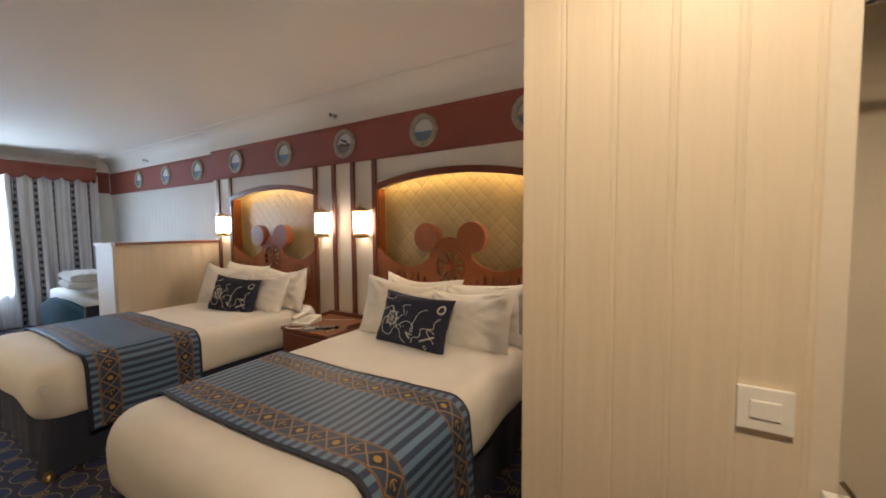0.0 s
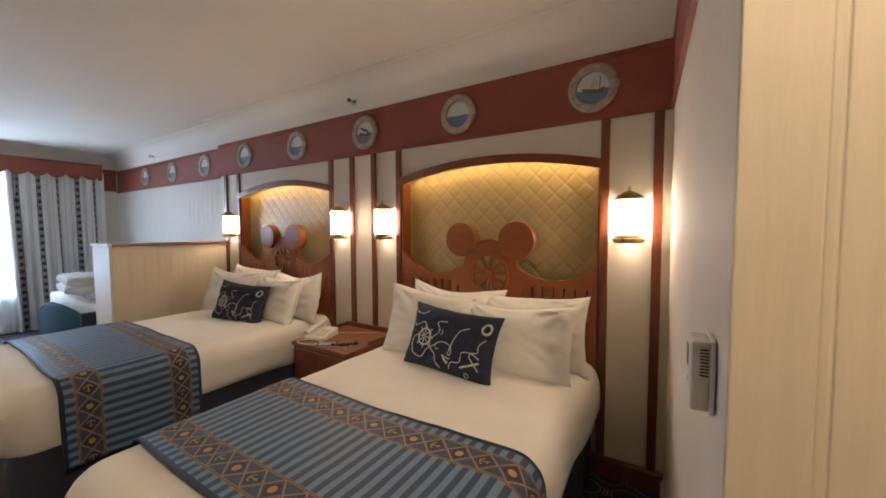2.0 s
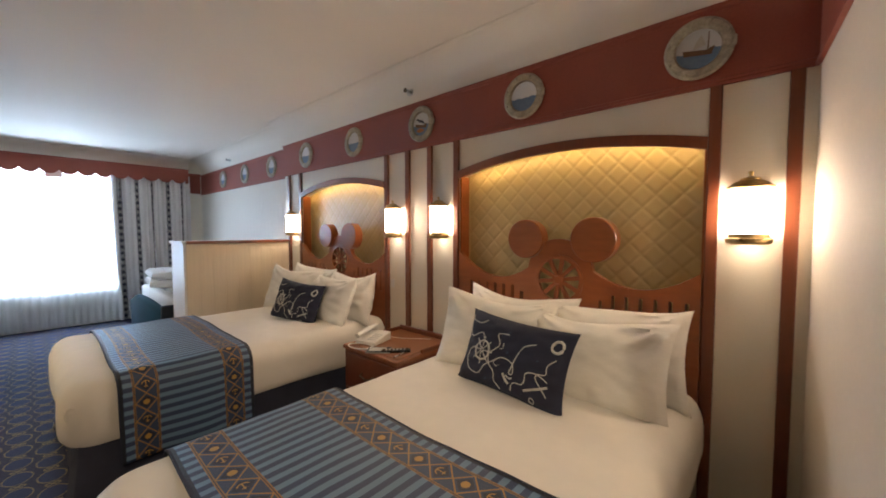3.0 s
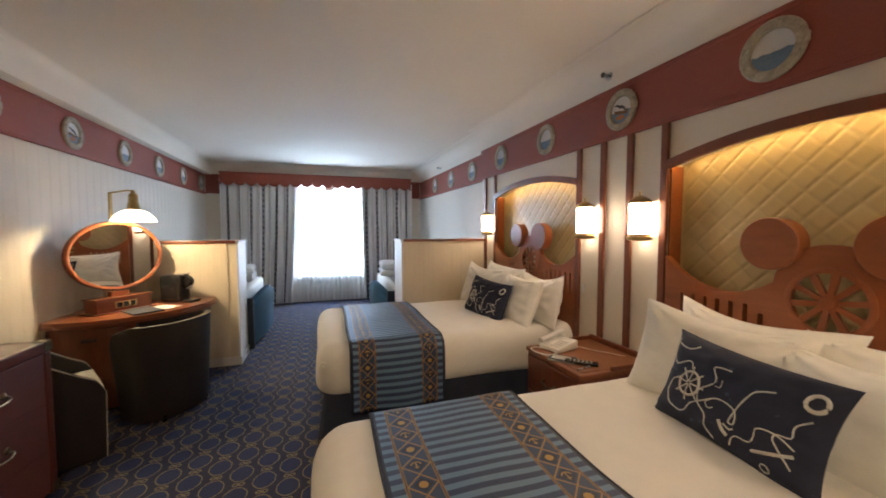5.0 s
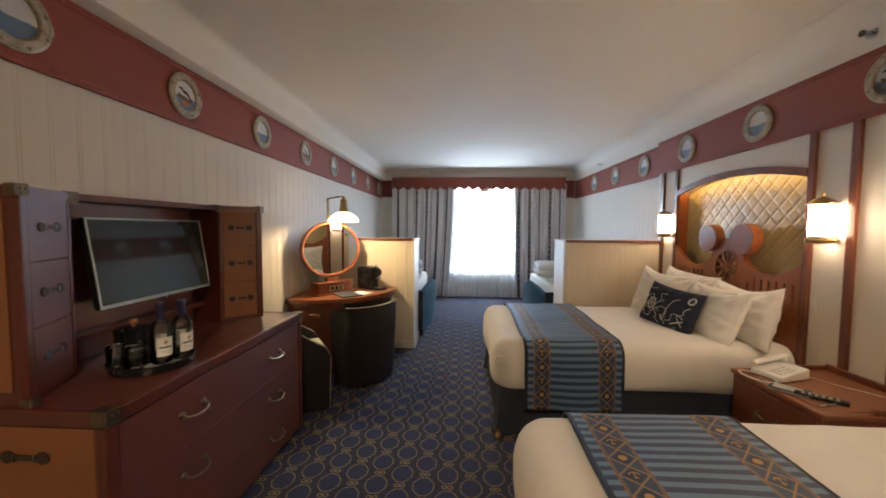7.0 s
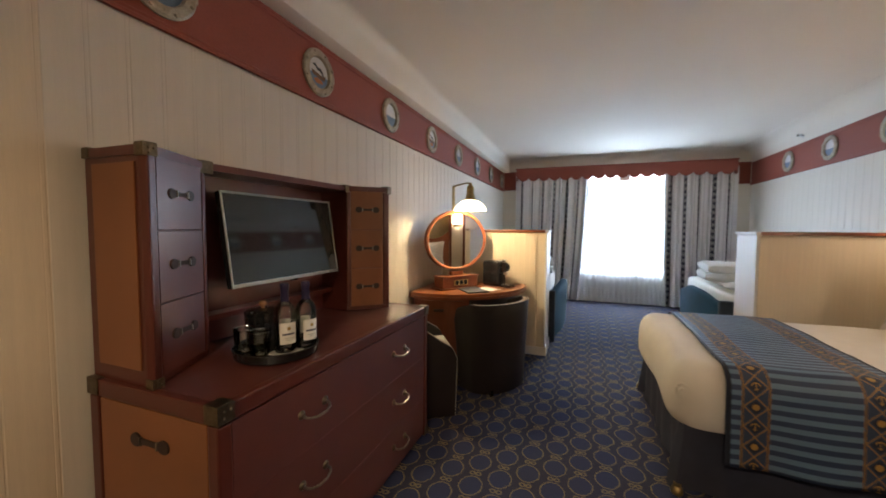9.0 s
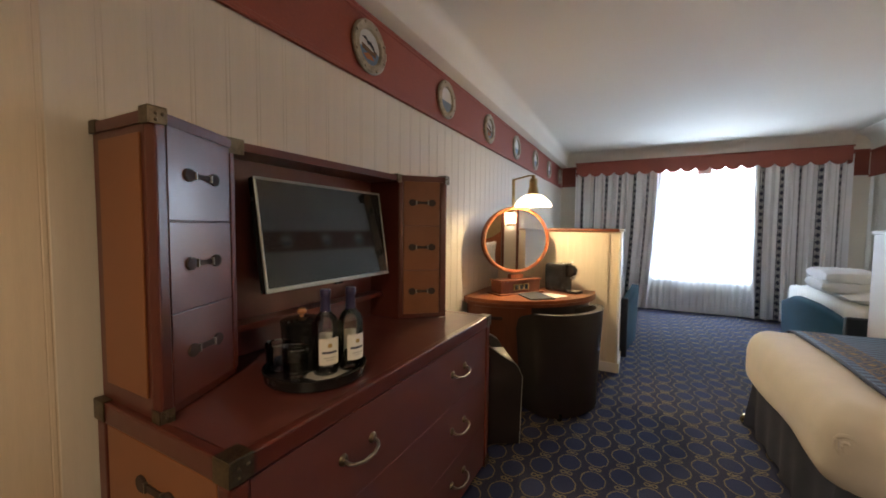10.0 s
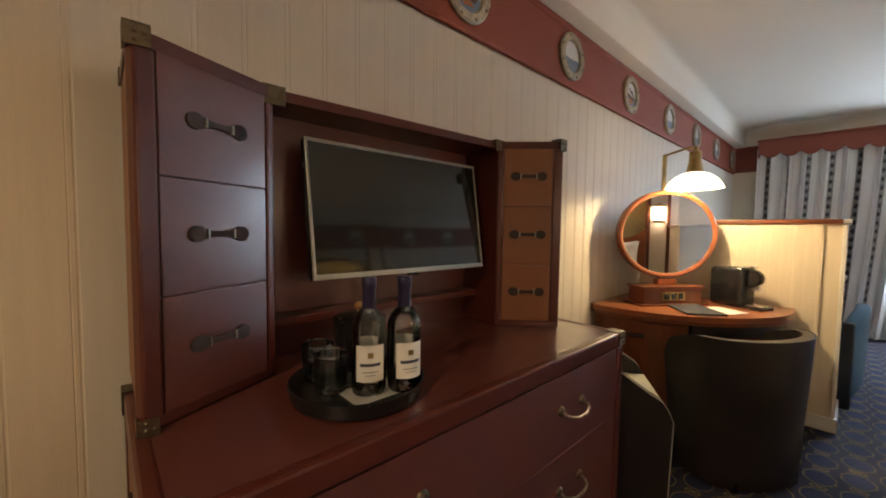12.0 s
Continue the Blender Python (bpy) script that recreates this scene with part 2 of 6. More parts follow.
def runner_material():
    """Striped throw: u across the runner, v along it, in metres."""
    g = Graph("blue_striped_nautical_runner", 0.55)
    u, v, _ = g.xyz("UV")
    weave = g.noise(700, 2)
    st = g.f("FRACT", g.f("DIVIDE", v, 0.047))
    stripe = g.f("LESS_THAN", st, 0.5)
    c = g.mix(stripe, (0.135, 0.228, 0.345), (0.026, 0.048, 0.115))
    edge = g.f("GREATER_THAN", g.f("ABSOLUTE", g.f("SUBTRACT", u, 0.325)), 0.31)
    c = g.mix(edge, c, (0.010, 0.014, 0.030))
    w = g.f("SUBTRACT", g.f("ABSOLUTE", g.f("SUBTRACT", u, 0.325)), 0.215)
    w = g.f("ABSOLUTE", w)
    band = g.f("LESS_THAN", w, 0.056)
    field = g.f("LESS_THAN", w, 0.046)
    c = g.mix(band, c, (0.34, 0.175, 0.045))
    line = g.near(w, 0.051, 0.0016)
    c = g.mix(line, c, (0.03, 0.03, 0.05))
    c = g.mix(field, c, (0.030, 0.055, 0.110))
    q = g.f("MULTIPLY", g.f("ABSOLUTE", g.cell(v, 0.094)), 0.094)
    dia = g.f("ADD", w, q)
    rim = g.f("MULTIPLY", g.near(dia, 0.0465, 0.0036), field)
    c = g.mix(rim, c, (0.38, 0.20, 0.05))
    inner = g.f("MULTIPLY", g.f("LESS_THAN", dia, 0.034), field)
    c = g.mix(inner, c, (0.012, 0.016, 0.035))
    odd = g.f("LESS_THAN", g.f("FRACT", g.f("DIVIDE", v, 0.188)), 0.5)
    r = g.f("SQRT", g.f("ADD", g.f("MULTIPLY", w, w), g.f("MULTIPLY", q, q)))
    disc = g.f("MULTIPLY", g.f("LESS_THAN", r, 0.0145), odd)
    sq = g.f("MULTIPLY", g.cell(v, 0.094), 0.094)
    shank = g.f("MULTIPLY", g.f("LESS_THAN", w, 0.0020), g.f("LESS_THAN", q, 0.018))
    fluke = g.f("MULTIPLY", g.near(r, 0.0165, 0.0022), g.f("LESS_THAN", sq, -0.003))
    stock = g.f("MULTIPLY", g.near(sq, 0.011, 0.0018), g.f("LESS_THAN", w, 0.008))
    hook = g.f("MULTIPLY", g.f("MAXIMUM", g.f("MAXIMUM", shank, fluke), stock), g.f("SUBTRACT", 1.0, odd))
    c = g.mix(g.f("MAXIMUM", disc, hook), c, (0.46, 0.26, 0.055))
    c = g.mix(g.f("MULTIPLY", weave, 0.2), c, (0.05, 0.07, 0.10))
    return g.done(c, weave, 0.35, 0.002)


def curtain_material():
    """Heavy curtain: u along the cloth in metres, v upwards."""
    g = Graph("grey_curtain_dark_patterned_stripes", 0.85)
    u, v, _ = g.xyz("UV")
    weave = g.noise(500, 2)
    a = g.f("MULTIPLY", g.f("ABSOLUTE", g.cell(u, 0.30)), 0.30)
    band = g.f("LESS_THAN", a, 0.030)
    c = g.mix(g.noise(3, 4), (0.74, 0.725, 0.715), (0.84, 0.82, 0.81))
    q = g.f("MULTIPLY", g.f("ABSOLUTE", g.cell(v, 0.10)), 0.10)
    dia = g.f("ADD", g.f("MULTIPLY", a, 1.4), q)
    motif = g.f("MAXIMUM", g.f("LESS_THAN", dia, 0.036), g.near(a, 0.027, 0.003))
    c = g.mix(band, c, (0.33, 0.31, 0.30))
    c = g.mix(g.f("MULTIPLY", motif, band), c, (0.045, 0.045, 0.065))
    pale = g.near(a, 0.09, 0.004)
    c = g.mix(g.f("MULTIPLY", pale, 0.5), c, (0.38, 0.36, 0.34))
    return g.done(c, weave, 0.3, 0.002)


def quilt_material(name, colour):
    g = Graph(name, 0.34)
    g.b.inputs["Coat Weight"].default_value, g.b.inputs["Coat Roughness"].default_value = 0.45, 0.38
    x, y, z = g.xyz("Object")
    n1 = g.noise(6, 3)
    fine = g.noise(420, 2)
    c = g.mix(n1, tuple(k * 0.9 for k in colour), tuple(k * 1.1 for k in colour))
    return g.done(c, fine, 0.2, 0.001)


def sea_picture(name, sky_colour, sea_colour):
    g = Graph(name, 0.35)
    x, y, z = g.xyz("Object")
    wave = g.f("MULTIPLY", g.f("SUBTRACT", g.noise(40), 0.5), 0.03)
    below = g.f("LESS_THAN", g.f("ADD", z, wave), -0.008)
    c = g.mix(g.noise(25, 4), sky_colour, (0.62, 0.62, 0.60))
    s = g.mix(g.noise(70, 3), sea_colour, (0.16, 0.25, 0.36))
    return g.done(g.mix(below, c, s))


def cushion_material():
    g = Graph("navy_cushion_cloth", 0.8)
    n1 = g.noise(14, 4)
    weave = g.noise(600, 2)
    speck = g.f("GREATER_THAN", g.noise(38, 1), 0.74)
    c = g.mix(n1, (0.010, 0.012, 0.030), (0.018, 0.022, 0.050))
    c = g.mix(g.f("MULTIPLY", speck, 0.5), c, (0.05, 0.08, 0.14))
    return g.done(c, weave, 0.3, 0.002)


def sheer_material():
    m = bpy.data.materials.new("white_sheer_voile")
    m.use_nodes = True
    n, l = m.node_tree.nodes, m.node_tree.links
    n.remove(n["Principled BSDF"])
    tl, df, tp = n.new("ShaderNodeBsdfTranslucent"), n.new("ShaderNodeBsdfDiffuse"), n.new("ShaderNodeBsdfTransparent")
    tl.inputs[0].default_value = df.inputs[0].default_value = (0.9, 0.9, 0.9, 1)
    a, b = n.new("ShaderNodeMixShader"), n.new("ShaderNodeMixShader")
    a.inputs[0].default_value, b.inputs[0].default_value = 0.42, 0.13
    l.new(tl.outputs[0], a.inputs[1])
    l.new(df.outputs[0], a.inputs[2])
    l.new(a.outputs[0], b.inputs[1])
    l.new(tp.outputs[0], b.inputs[2])
    l.new(b.outputs[0], n["Material Output"].inputs[0])
    return m


CARPET, RUNNER, CURTAIN, SHEER, CUSHION = carpet_material(), runner_material(), curtain_material(), sheer_material(), cushion_material()
QUILT = quilt_material("gold_quilted_fabric", (0.45, 0.34, 0.155))
SEA = sea_picture("printed_sea_view", (0.62, 0.64, 0.67), (0.10, 0.17, 0.30))
GOLDRING = mat("printed_brass_porthole_ring", (0.38, 0.33, 0.245), 0.45, metal=0.1, scale=30, vary=0.35, bump=0.1)
ROPE = mat("ivory_print", (0.55, 0.53, 0.48), 0.8, scale=60, vary=0.1, bump=0.1)

# ---- mesh helpers ----


def mesh_ob(name, bm, material, smooth=False, uv=False):
    bmesh.ops.recalc_face_normals(bm, faces=bm.faces)
    me = bpy.data.meshes.new(name)
    bm.to_mesh(me)
    bm.free()
    me.materials.append(material)
    if smooth:
        me.polygons.foreach_set("use_smooth", [True] * len(me.polygons))
        me.set_sharp_from_angle(angle=radians(38))
    return new(name, me)


def part(name, bm, material, parent, label="", smooth=False, m=None):
    """One mesh under a thing, in the thing's own coordinates."""
    ob = mesh_ob(name, bm, material, smooth)
    ob.parent = parent
    if m is not None:
        ob.matrix_basis = m
    return tagged(ob, label) if label else ob


def again(ob, m, parent=None):
    """Another object on the same mesh."""
    o = new(ob.name.split(".")[0], ob.data)
    o.parent = parent or ob.parent
    o.matrix_basis = m
    return o


def thing(name, label, category, m=None, group=""):
    e = new(name)
    e.empty_display_size = 0.1
    if m is not None:
        e.matrix_basis = m
    return tagged(e, label, category, group)


def fixed(name, bm, material, label="", category="", smooth=False):
    return tagged(mesh_ob(name, bm, material, smooth), label, category, kind="structure")


def box(x0, x1, y0, y1, z0, z1, bevel=0.0, seg=2, bm=None):
    bm = bm or bmesh.new()
    r = bmesh.ops.create_cube(bm, size=1, matrix=Matrix.Translation(((x0 + x1) / 2, (y0 + y1) / 2, (z0 + z1) / 2)) @ Matrix.Diagonal((abs(x1 - x0), abs(y1 - y0), abs(z1 - z0), 1)))
    if bevel:
        vs = set(r["verts"])
        bmesh.ops.bevel(bm, geom=[e for e in bm.edges if e.verts[0] in vs], offset=bevel, segments=seg, affect="EDGES", profile=0.6)
    return bm


def lathe(profile, n=32, bm=None, m=None):
    """A turned body about z from (radius, height) pairs."""
    bm = bm or bmesh.new()
    m = m or Matrix()
    rings = []
    for r, z in profile:
        if r < 1e-5:
            rings.append([bm.verts.new(m @ Vector((0, 0, z)))])
        else:
            rings.append([bm.verts.new(m @ Vector((r * math.cos(2 * math.pi * i / n), r * math.sin(2 * math.pi * i / n), z))) for i in range(n)])
    for a, b in zip(rings, rings[1:]):
        for i in range(n):
            j = (i + 1) % n
            q = [a[i % len(a)], a[j % len(a)], b[j % len(b)], b[i % len(b)]]
            q = list(dict.fromkeys(q))
            if len(q) > 2:
                bm.faces.new(q)
    return bm


def tube(points, r, n=8, bm=None, closed=False):
    """A round bar along a line of points."""
    bm = bm or bmesh.new()
    pts = [Vector(p) for p in points]
    rings = []
    for i, p in enumerate(pts):
        a = pts[i - 1] if i or closed else p
        b = pts[(i + 1) % len(pts)] if i + 1 < len(pts) or closed else p
        d = (b - a).normalized()
        up = Vector((0, 0, 1)) if abs(d.z) < 0.9 else Vector((1, 0, 0))
        s = d.cross(up).normalized()
        t = s.cross(d)
        rings.append([bm.verts.new(p + r * (math.cos(2 * math.pi * k / n) * s + math.sin(2 * math.pi * k / n) * t)) for k in range(n)])
    for i in range(len(rings) - (0 if closed else 1)):
        a, b = rings[i], rings[(i + 1) % len(rings)]
        for k in range(n):
            bm.faces.new((a[k], a[(k + 1) % n], b[(k + 1) % n], b[k]))
    if not closed:
        bm.faces.new(rings[0])
        bm.faces.new(rings[-1])
    return bm


def prism(outline, z0, z1, bm=None, bevel=0.0, m=None):
    """An upright solid on an outline of (x, y)."""
    bm = bm or bmesh.new()
    m = m or Matrix()
    lo = [bm.verts.new(m @ Vector((x, y, z0))) for x, y in outline]
    hi = [bm.verts.new(m @ Vector((x, y, z1))) for x, y in outline]
    n = len(outline)
    top = bm.faces.new(hi)
    bm.faces.new(lo[::-1])
    for i in range(n):
        bm.faces.new((lo[i], lo[(i + 1) % n], hi[(i + 1) % n], hi[i]))
    if bevel:
        bmesh.ops.bevel(bm, geom=list(top.edges), offset=bevel, segments=2, affect="EDGES")
    return bm


FRONTAL = Matrix(((1, 0, 0, 0), (0, 0, -1, 0), (0, 1, 0, 0), (0, 0, 0, 1)))  # (x, y, z) to (x, -z, y): outlines drawn on a wall


def columns(x0, x1, n, spans, y0, y1, bm=None):
    """A board in the x-z plane from y0 to y1, cut into upright strips; spans(x) gives the solid intervals of z."""
    bm = bm or bmesh.new()
    dx = (x1 - x0) / n
    for i in range(n):
        a, b = x0 + i * dx, x0 + (i + 1) * dx
        sa, sb = spans(a + 1e-4), spans(b - 1e-4)
        if len(sa) != len(sb):
            sa = sb = spans((a + b) / 2)
        for (la, ha), (lb, hb) in zip(sa, sb):
            if ha - la < 1e-3 and hb - lb < 1e-3:
                continue
            v = [bm.verts.new(p) for p in ((a, y0, la), (b, y0, lb), (b, y0, hb), (a, y0, ha), (a, y1, la), (b, y1, lb), (b, y1, hb), (a, y1, ha))]
            for q in ((0, 1, 2, 3), (5, 4, 7, 6), (3, 2, 6, 7), (1, 0, 4, 5), (0, 3, 7, 4), (2, 1, 5, 6)):
                bm.faces.new([v[k] for k in q])
    return bm


def grid(nu, nv, f, bm=None, uvf=None, thick=0.0):
    """A sheet of nu x nv cells through f(u, v), u and v from 0 to 1."""
    bm = bm or bmesh.new()
    vs = [[bm.verts.new(f(i / nu, j / nv)) for j in range(nv + 1)] for i in range(nu + 1)]
    lay = bm.loops.layers.uv.verify() if uvf else None
    for i in range(nu):
        for j in range(nv):
            fc = bm.faces.new((vs[i][j], vs[i + 1][j], vs[i + 1][j + 1], vs[i][j + 1]))
            if lay:
                for lp, (a, b) in zip(fc.loops, ((i, j), (i + 1, j), (i + 1, j + 1), (i, j + 1))):
                    lp[lay].uv = uvf(a / nu, b / nv)
    return bm

# ---- structure ----
fixed("floor", box(X_WIN - 0.2, X_END + 0.15, Y_LEFT - 0.15, Y_RIGHT + 0.3, -0.12, 0.0), CARPET, "navy carpet with gold octagon rings", "carpet")
fixed("ceiling", box(X_WIN - 0.2, X_END + 0.15, Y_LEFT - 0.15, Y_RIGHT + 0.3, CEIL, CEIL + 0.1), CEILING, "plain cream painted ceiling", "ceiling")


def wall_left():
    return fixed("wall_left", box(X_WIN - 0.2, X_END + 0.15, Y_LEFT - 0.15, Y_LEFT - 0.012, 0, CEIL), WALLBOARD, "cream beadboard wall behind the dresser", "wall")


def wall_window():
    bm = bmesh.new()
    w0, w1, z0, z1 = 0.42, 1.95, 0.55, 2.40
    box(X_WIN - 0.18, X_WIN, Y_LEFT - 0.012, w0, 0, CEIL, bm=bm)
    box(X_WIN - 0.18, X_WIN, w1, Y_RIGHT + 0.012, 0, CEIL, bm=bm)
    box(X_WIN - 0.18, X_WIN, w0, w1, 0, z0, bm=bm)
    box(X_WIN - 0.18, X_WIN, w0, w1, z1, CEIL, bm=bm)
    fixed("wall_window", bm, PAPER, "cream wall round the window", "wall")
    win = tagged(new("window_1"), "wide white framed window behind sheer curtains", "window", kind="structure")
    bm = bmesh.new()
    for a, b in ((w0, w0 + 0.06), (w1 - 0.06, w1), ((w0 + w1) / 2 - 0.04, (w0 + w1) / 2 + 0.04)):
        box(X_WIN - 0.14, X_WIN - 0.08, a, b, z0, z1, bm=bm)
    for a, b in ((z0, z0 + 0.06), (z1 - 0.06, z1)):
        box(X_WIN - 0.135, X_WIN - 0.085, w0 + 0.06, w1 - 0.06, a, b, bm=bm)
    part("window_frame", bm, WHITE, win)
    for a, b in ((w0 + 0.06, (w0 + w1) / 2 - 0.04), ((w0 + w1) / 2 + 0.04, w1 - 0.06)):
        p = part("pane", box(X_WIN - 0.114, X_WIN - 0.108, a, b, z0 + 0.06, z1 - 0.06), GLASS, win)
        p.visible_shadow = False
    part("window_sill", box(X_WIN - 0.10, X_WIN + 0.05, w0 - 0.04, w1 + 0.04, z0 - 0.035, z0 - 0.002, 0.006), WHITE, win)


WALL_LEFT = wall_left()
wall_window()
WALL_RIGHT = fixed("wall_right", box(X_WIN - 0.2, -4.602, Y_RIGHT + 0.012, Y_RIGHT + 0.2, 0, CEIL), WALLBOARD, "cream beadboard wall beyond the beds", "wall")

# the built-out panel wall behind the beds, with two arched niches
HB = (-1.208, -3.470)
HALF = 0.722
NICHE = 0.105


def arch_z(dx):
    return 1.818 + 0.088 * (1 - (dx / HALF) ** 2)


def panel_spans(x):
    for c in HB:
        if abs(x - c) < HALF:
            return [(arch_z(x - c), CEIL)]
    return [(0.0, CEIL)]


def panel_wall():
    bm = bmesh.new()
    edges = [-4.60]
    for c in sorted(HB):
        edges += [c - HALF, c + HALF]
    edges += [-0.13]
    for k, (a, b) in enumerate(zip(edges, edges[1:])):
        columns(a, b, 36 if k % 2 else 1, panel_spans, Y_PANEL, Y_PANEL + NICHE, bm)
    box(-4.60, -0.13, Y_PANEL + NICHE + 0.001, Y_RIGHT + 0.2, 0, CEIL, bm=bm)
    bmesh.ops.remove_doubles(bm, verts=bm.verts, dist=1e-5)
    return fixed("wall_panelled", bm, PAPER, "cream panelled wall with two arched niches", "wall")


panel_wall()
# wall beside the near bed and the face towards the hall
SIDE = [(-0.137, Y_PANEL), (-0.035, Y_HALL), (X_HALL, Y_HALL), (X_HALL, 2.1), (1.5, 2.1), (1.5, Y_HALL), (X_END, Y_HALL), (X_END, 3.2), (-0.137, 3.2)]
fixed("wall_bathroom", prism(SIDE, 0, CEIL), SIDEPAINT, "cream wall between the beds and the hall", "wall")
fixed("wall_hall_end", box(X_END, X_END + 0.12, Y_LEFT - 0.012, Y_HALL + 0.1, 0, CEIL), CREAM, "cream wall closing the entrance hall", "wall")


def cove(a, b, inward, name, boxed=False):
    """Plaster cornice along the top of a wall from a to b; boxed: a square bulkhead with a rounded meeting at the ceiling."""
    a, b, d = Vector((*a, 0)), Vector((*b, 0)), Vector((*inward, 0))
    prof = [(0, BAND_HI + 0.002), (0.006, BAND_HI + 0.002), (0.010, BAND_HI + 0.05)]
    prof += [(0.014 + 0.166 * (1 - math.cos(t)), BAND_HI + 0.07 + 0.155 * math.sin(t)) for t in [k * math.pi / 14 for k in range(8)]]
    prof += [(0.182, CEIL - 0.012), (0.192, CEIL - 0.009), (0.195, CEIL - 0.002), (0, CEIL - 0.002)]
    if boxed:
        prof = [(0, 2.434), (0.106, 2.434), (0.112, 2.437), (0.115, 2.444), (0.117, 2.50)]
        prof += [(0.118 + 0.07 * (1 - math.cos(t)), CEIL - 0.082 + 0.08 * math.sin(t)) for t in [k * math.pi / 16 for k in range(9)]]
        prof += [(0, CEIL - 0.002)]
    bm = bmesh.new()
    ra = [bm.verts.new(a + d * o + Vector((0, 0, z))) for o, z in prof]
    rb = [bm.verts.new(b + d * o + Vector((0, 0, z))) for o, z in prof]
    for i in range(len(prof)):
        j = (i + 1) % len(prof)
        bm.faces.new((ra[i], rb[i], rb[j], ra[j]))
    bm.faces.new(ra)
    bm.faces.new(rb[::-1])
    return fixed(name, bm, CEILING, "cream plaster cove cornice under the ceiling", "cornice", smooth=True)


cove((X_WIN, Y_LEFT), (X_END, Y_LEFT), (0, 1), "cornice_left", True)
cove((X_WIN, Y_RIGHT), (-4.60, Y_RIGHT), (0, -1), "cornice_right")
cove((-4.60, Y_PANEL), (-0.137, Y_PANEL), (0, -1), "cornice_panel")
cove((X_WIN, Y_LEFT + 0.1), (X_WIN, Y_RIGHT - 0.2), (1, 0), "cornice_window")


def border(name, a, b, d, lo=BAND_LO, hi=BAND_HI):
    """Red border band with thin mouldings from a to b, standing out along d."""
    a, b, d = Vector((*a, 0)), Vector((*b, 0)), Vector((*d, 0))
    prof = [(0, lo), (0.016, lo), (0.016, lo + 0.012), (0.011, lo + 0.018), (0.011, lo + 0.03), (0.006, lo + 0.034), (0.006, hi - 0.03), (0.011, hi - 0.026), (0.011, hi - 0.014), (0.016, hi - 0.01), (0.016, hi), (0, hi)]
    bm = bmesh.new()
    ra = [bm.verts.new(a + d * o + Vector((0, 0, z))) for o, z in prof]
    rb = [bm.verts.new(b + d * o + Vector((0, 0, z))) for o, z in prof]
    for i in range(len(prof)):
        j = (i + 1) % len(prof)
        bm.faces.new((ra[i], rb[i], rb[j], ra[j]))
    bm.faces.new(ra)
    bm.faces.new(rb[::-1])
    return fixed(name, bm, RED, "oxblood red border band with narrow mouldings", "border")


border("trim_left", (X_WIN, Y_LEFT), (X_END, Y_LEFT), (0, 1), 2.072, 2.43)
border("trim_right", (X_WIN, Y_RIGHT), (-4.60, Y_RIGHT), (0, -1))
border("trim_panel", (-4.62, Y_PANEL), (-0.14, Y_PANEL), (0, -1))
border("trim_window", (X_WIN, Y_LEFT + 0.016), (X_WIN, Y_RIGHT - 0.016), (1, 0), 2.09, 2.44)
sd = (Vector((-0.035, Y_HALL)) - Vector((-0.137, Y_PANEL))).normalized()
border("trim_side", (-0.137, Y_PANEL - 0.017), (-0.036, Y_HALL + 0.02), (sd.y, -sd.x))


def skirting(name, a, b, d, h=0.09):
    a, b, d = Vector((*a, 0)), Vector((*b, 0)), Vector((*d, 0))
    prof = [(0, 0.001), (0.016, 0.001), (0.016, h - 0.02), (0.008, h), (0, h)]
    bm = bmesh.new()
    ra = [bm.verts.new(a + d * o + Vector((0, 0, z))) for o, z in prof]
    rb = [bm.verts.new(b + d * o + Vector((0, 0, z))) for o, z in prof]
    for i in range(len(prof)):
        j = (i + 1) % len(prof)
        bm.faces.new((ra[i], rb[i], rb[j], ra[j]))
    bm.faces.new(ra)
    bm.faces.new(rb[::-1])
    return bm


fixed("baseboard_left", skirting("b", (X_WIN, Y_LEFT), (X_END, Y_LEFT), (0, 1)), WHITE, "white painted skirting board", "skirting")
fixed("baseboard_window", skirting("b", (X_WIN, Y_LEFT + 0.02), (X_WIN, Y_RIGHT - 0.02), (1, 0)), WHITE, "white painted skirting board", "skirting")
fixed("baseboard_panel", skirting("b", (-4.6, Y_PANEL), (-0.14, Y_PANEL), (0, -1), 0.12), MAHOGANY, "dark mahogany skirting board", "skirting")
fixed("baseboard_side", skirting("b", (-0.137, Y_PANEL - 0.02), (-0.036, Y_HALL), (sd.y, -sd.x)), WHITE, "white painted skirting board", "skirting")
fixed("baseboard_hall", skirting("b", (-0.035, Y_HALL), (X_HALL, Y_HALL), (0, -1)), WHITE, "white painted skirting board", "skirting")

# mahogany battens on the panel wall
for k, x in enumerate((-0.200, -0.462, -1.954, -2.216, -2.462, -2.724, -4.216, -4.478)):
    fixed(f"trim_batten_{k + 1}", box(x - 0.023, x + 0.023, Y_PANEL - 0.022, Y_PANEL, 0.122, BAND_LO - 0.001, 0.004), MAHOGANY, "dark mahogany batten on the panelled wall", "batten")

# ---- half-height dividers ----


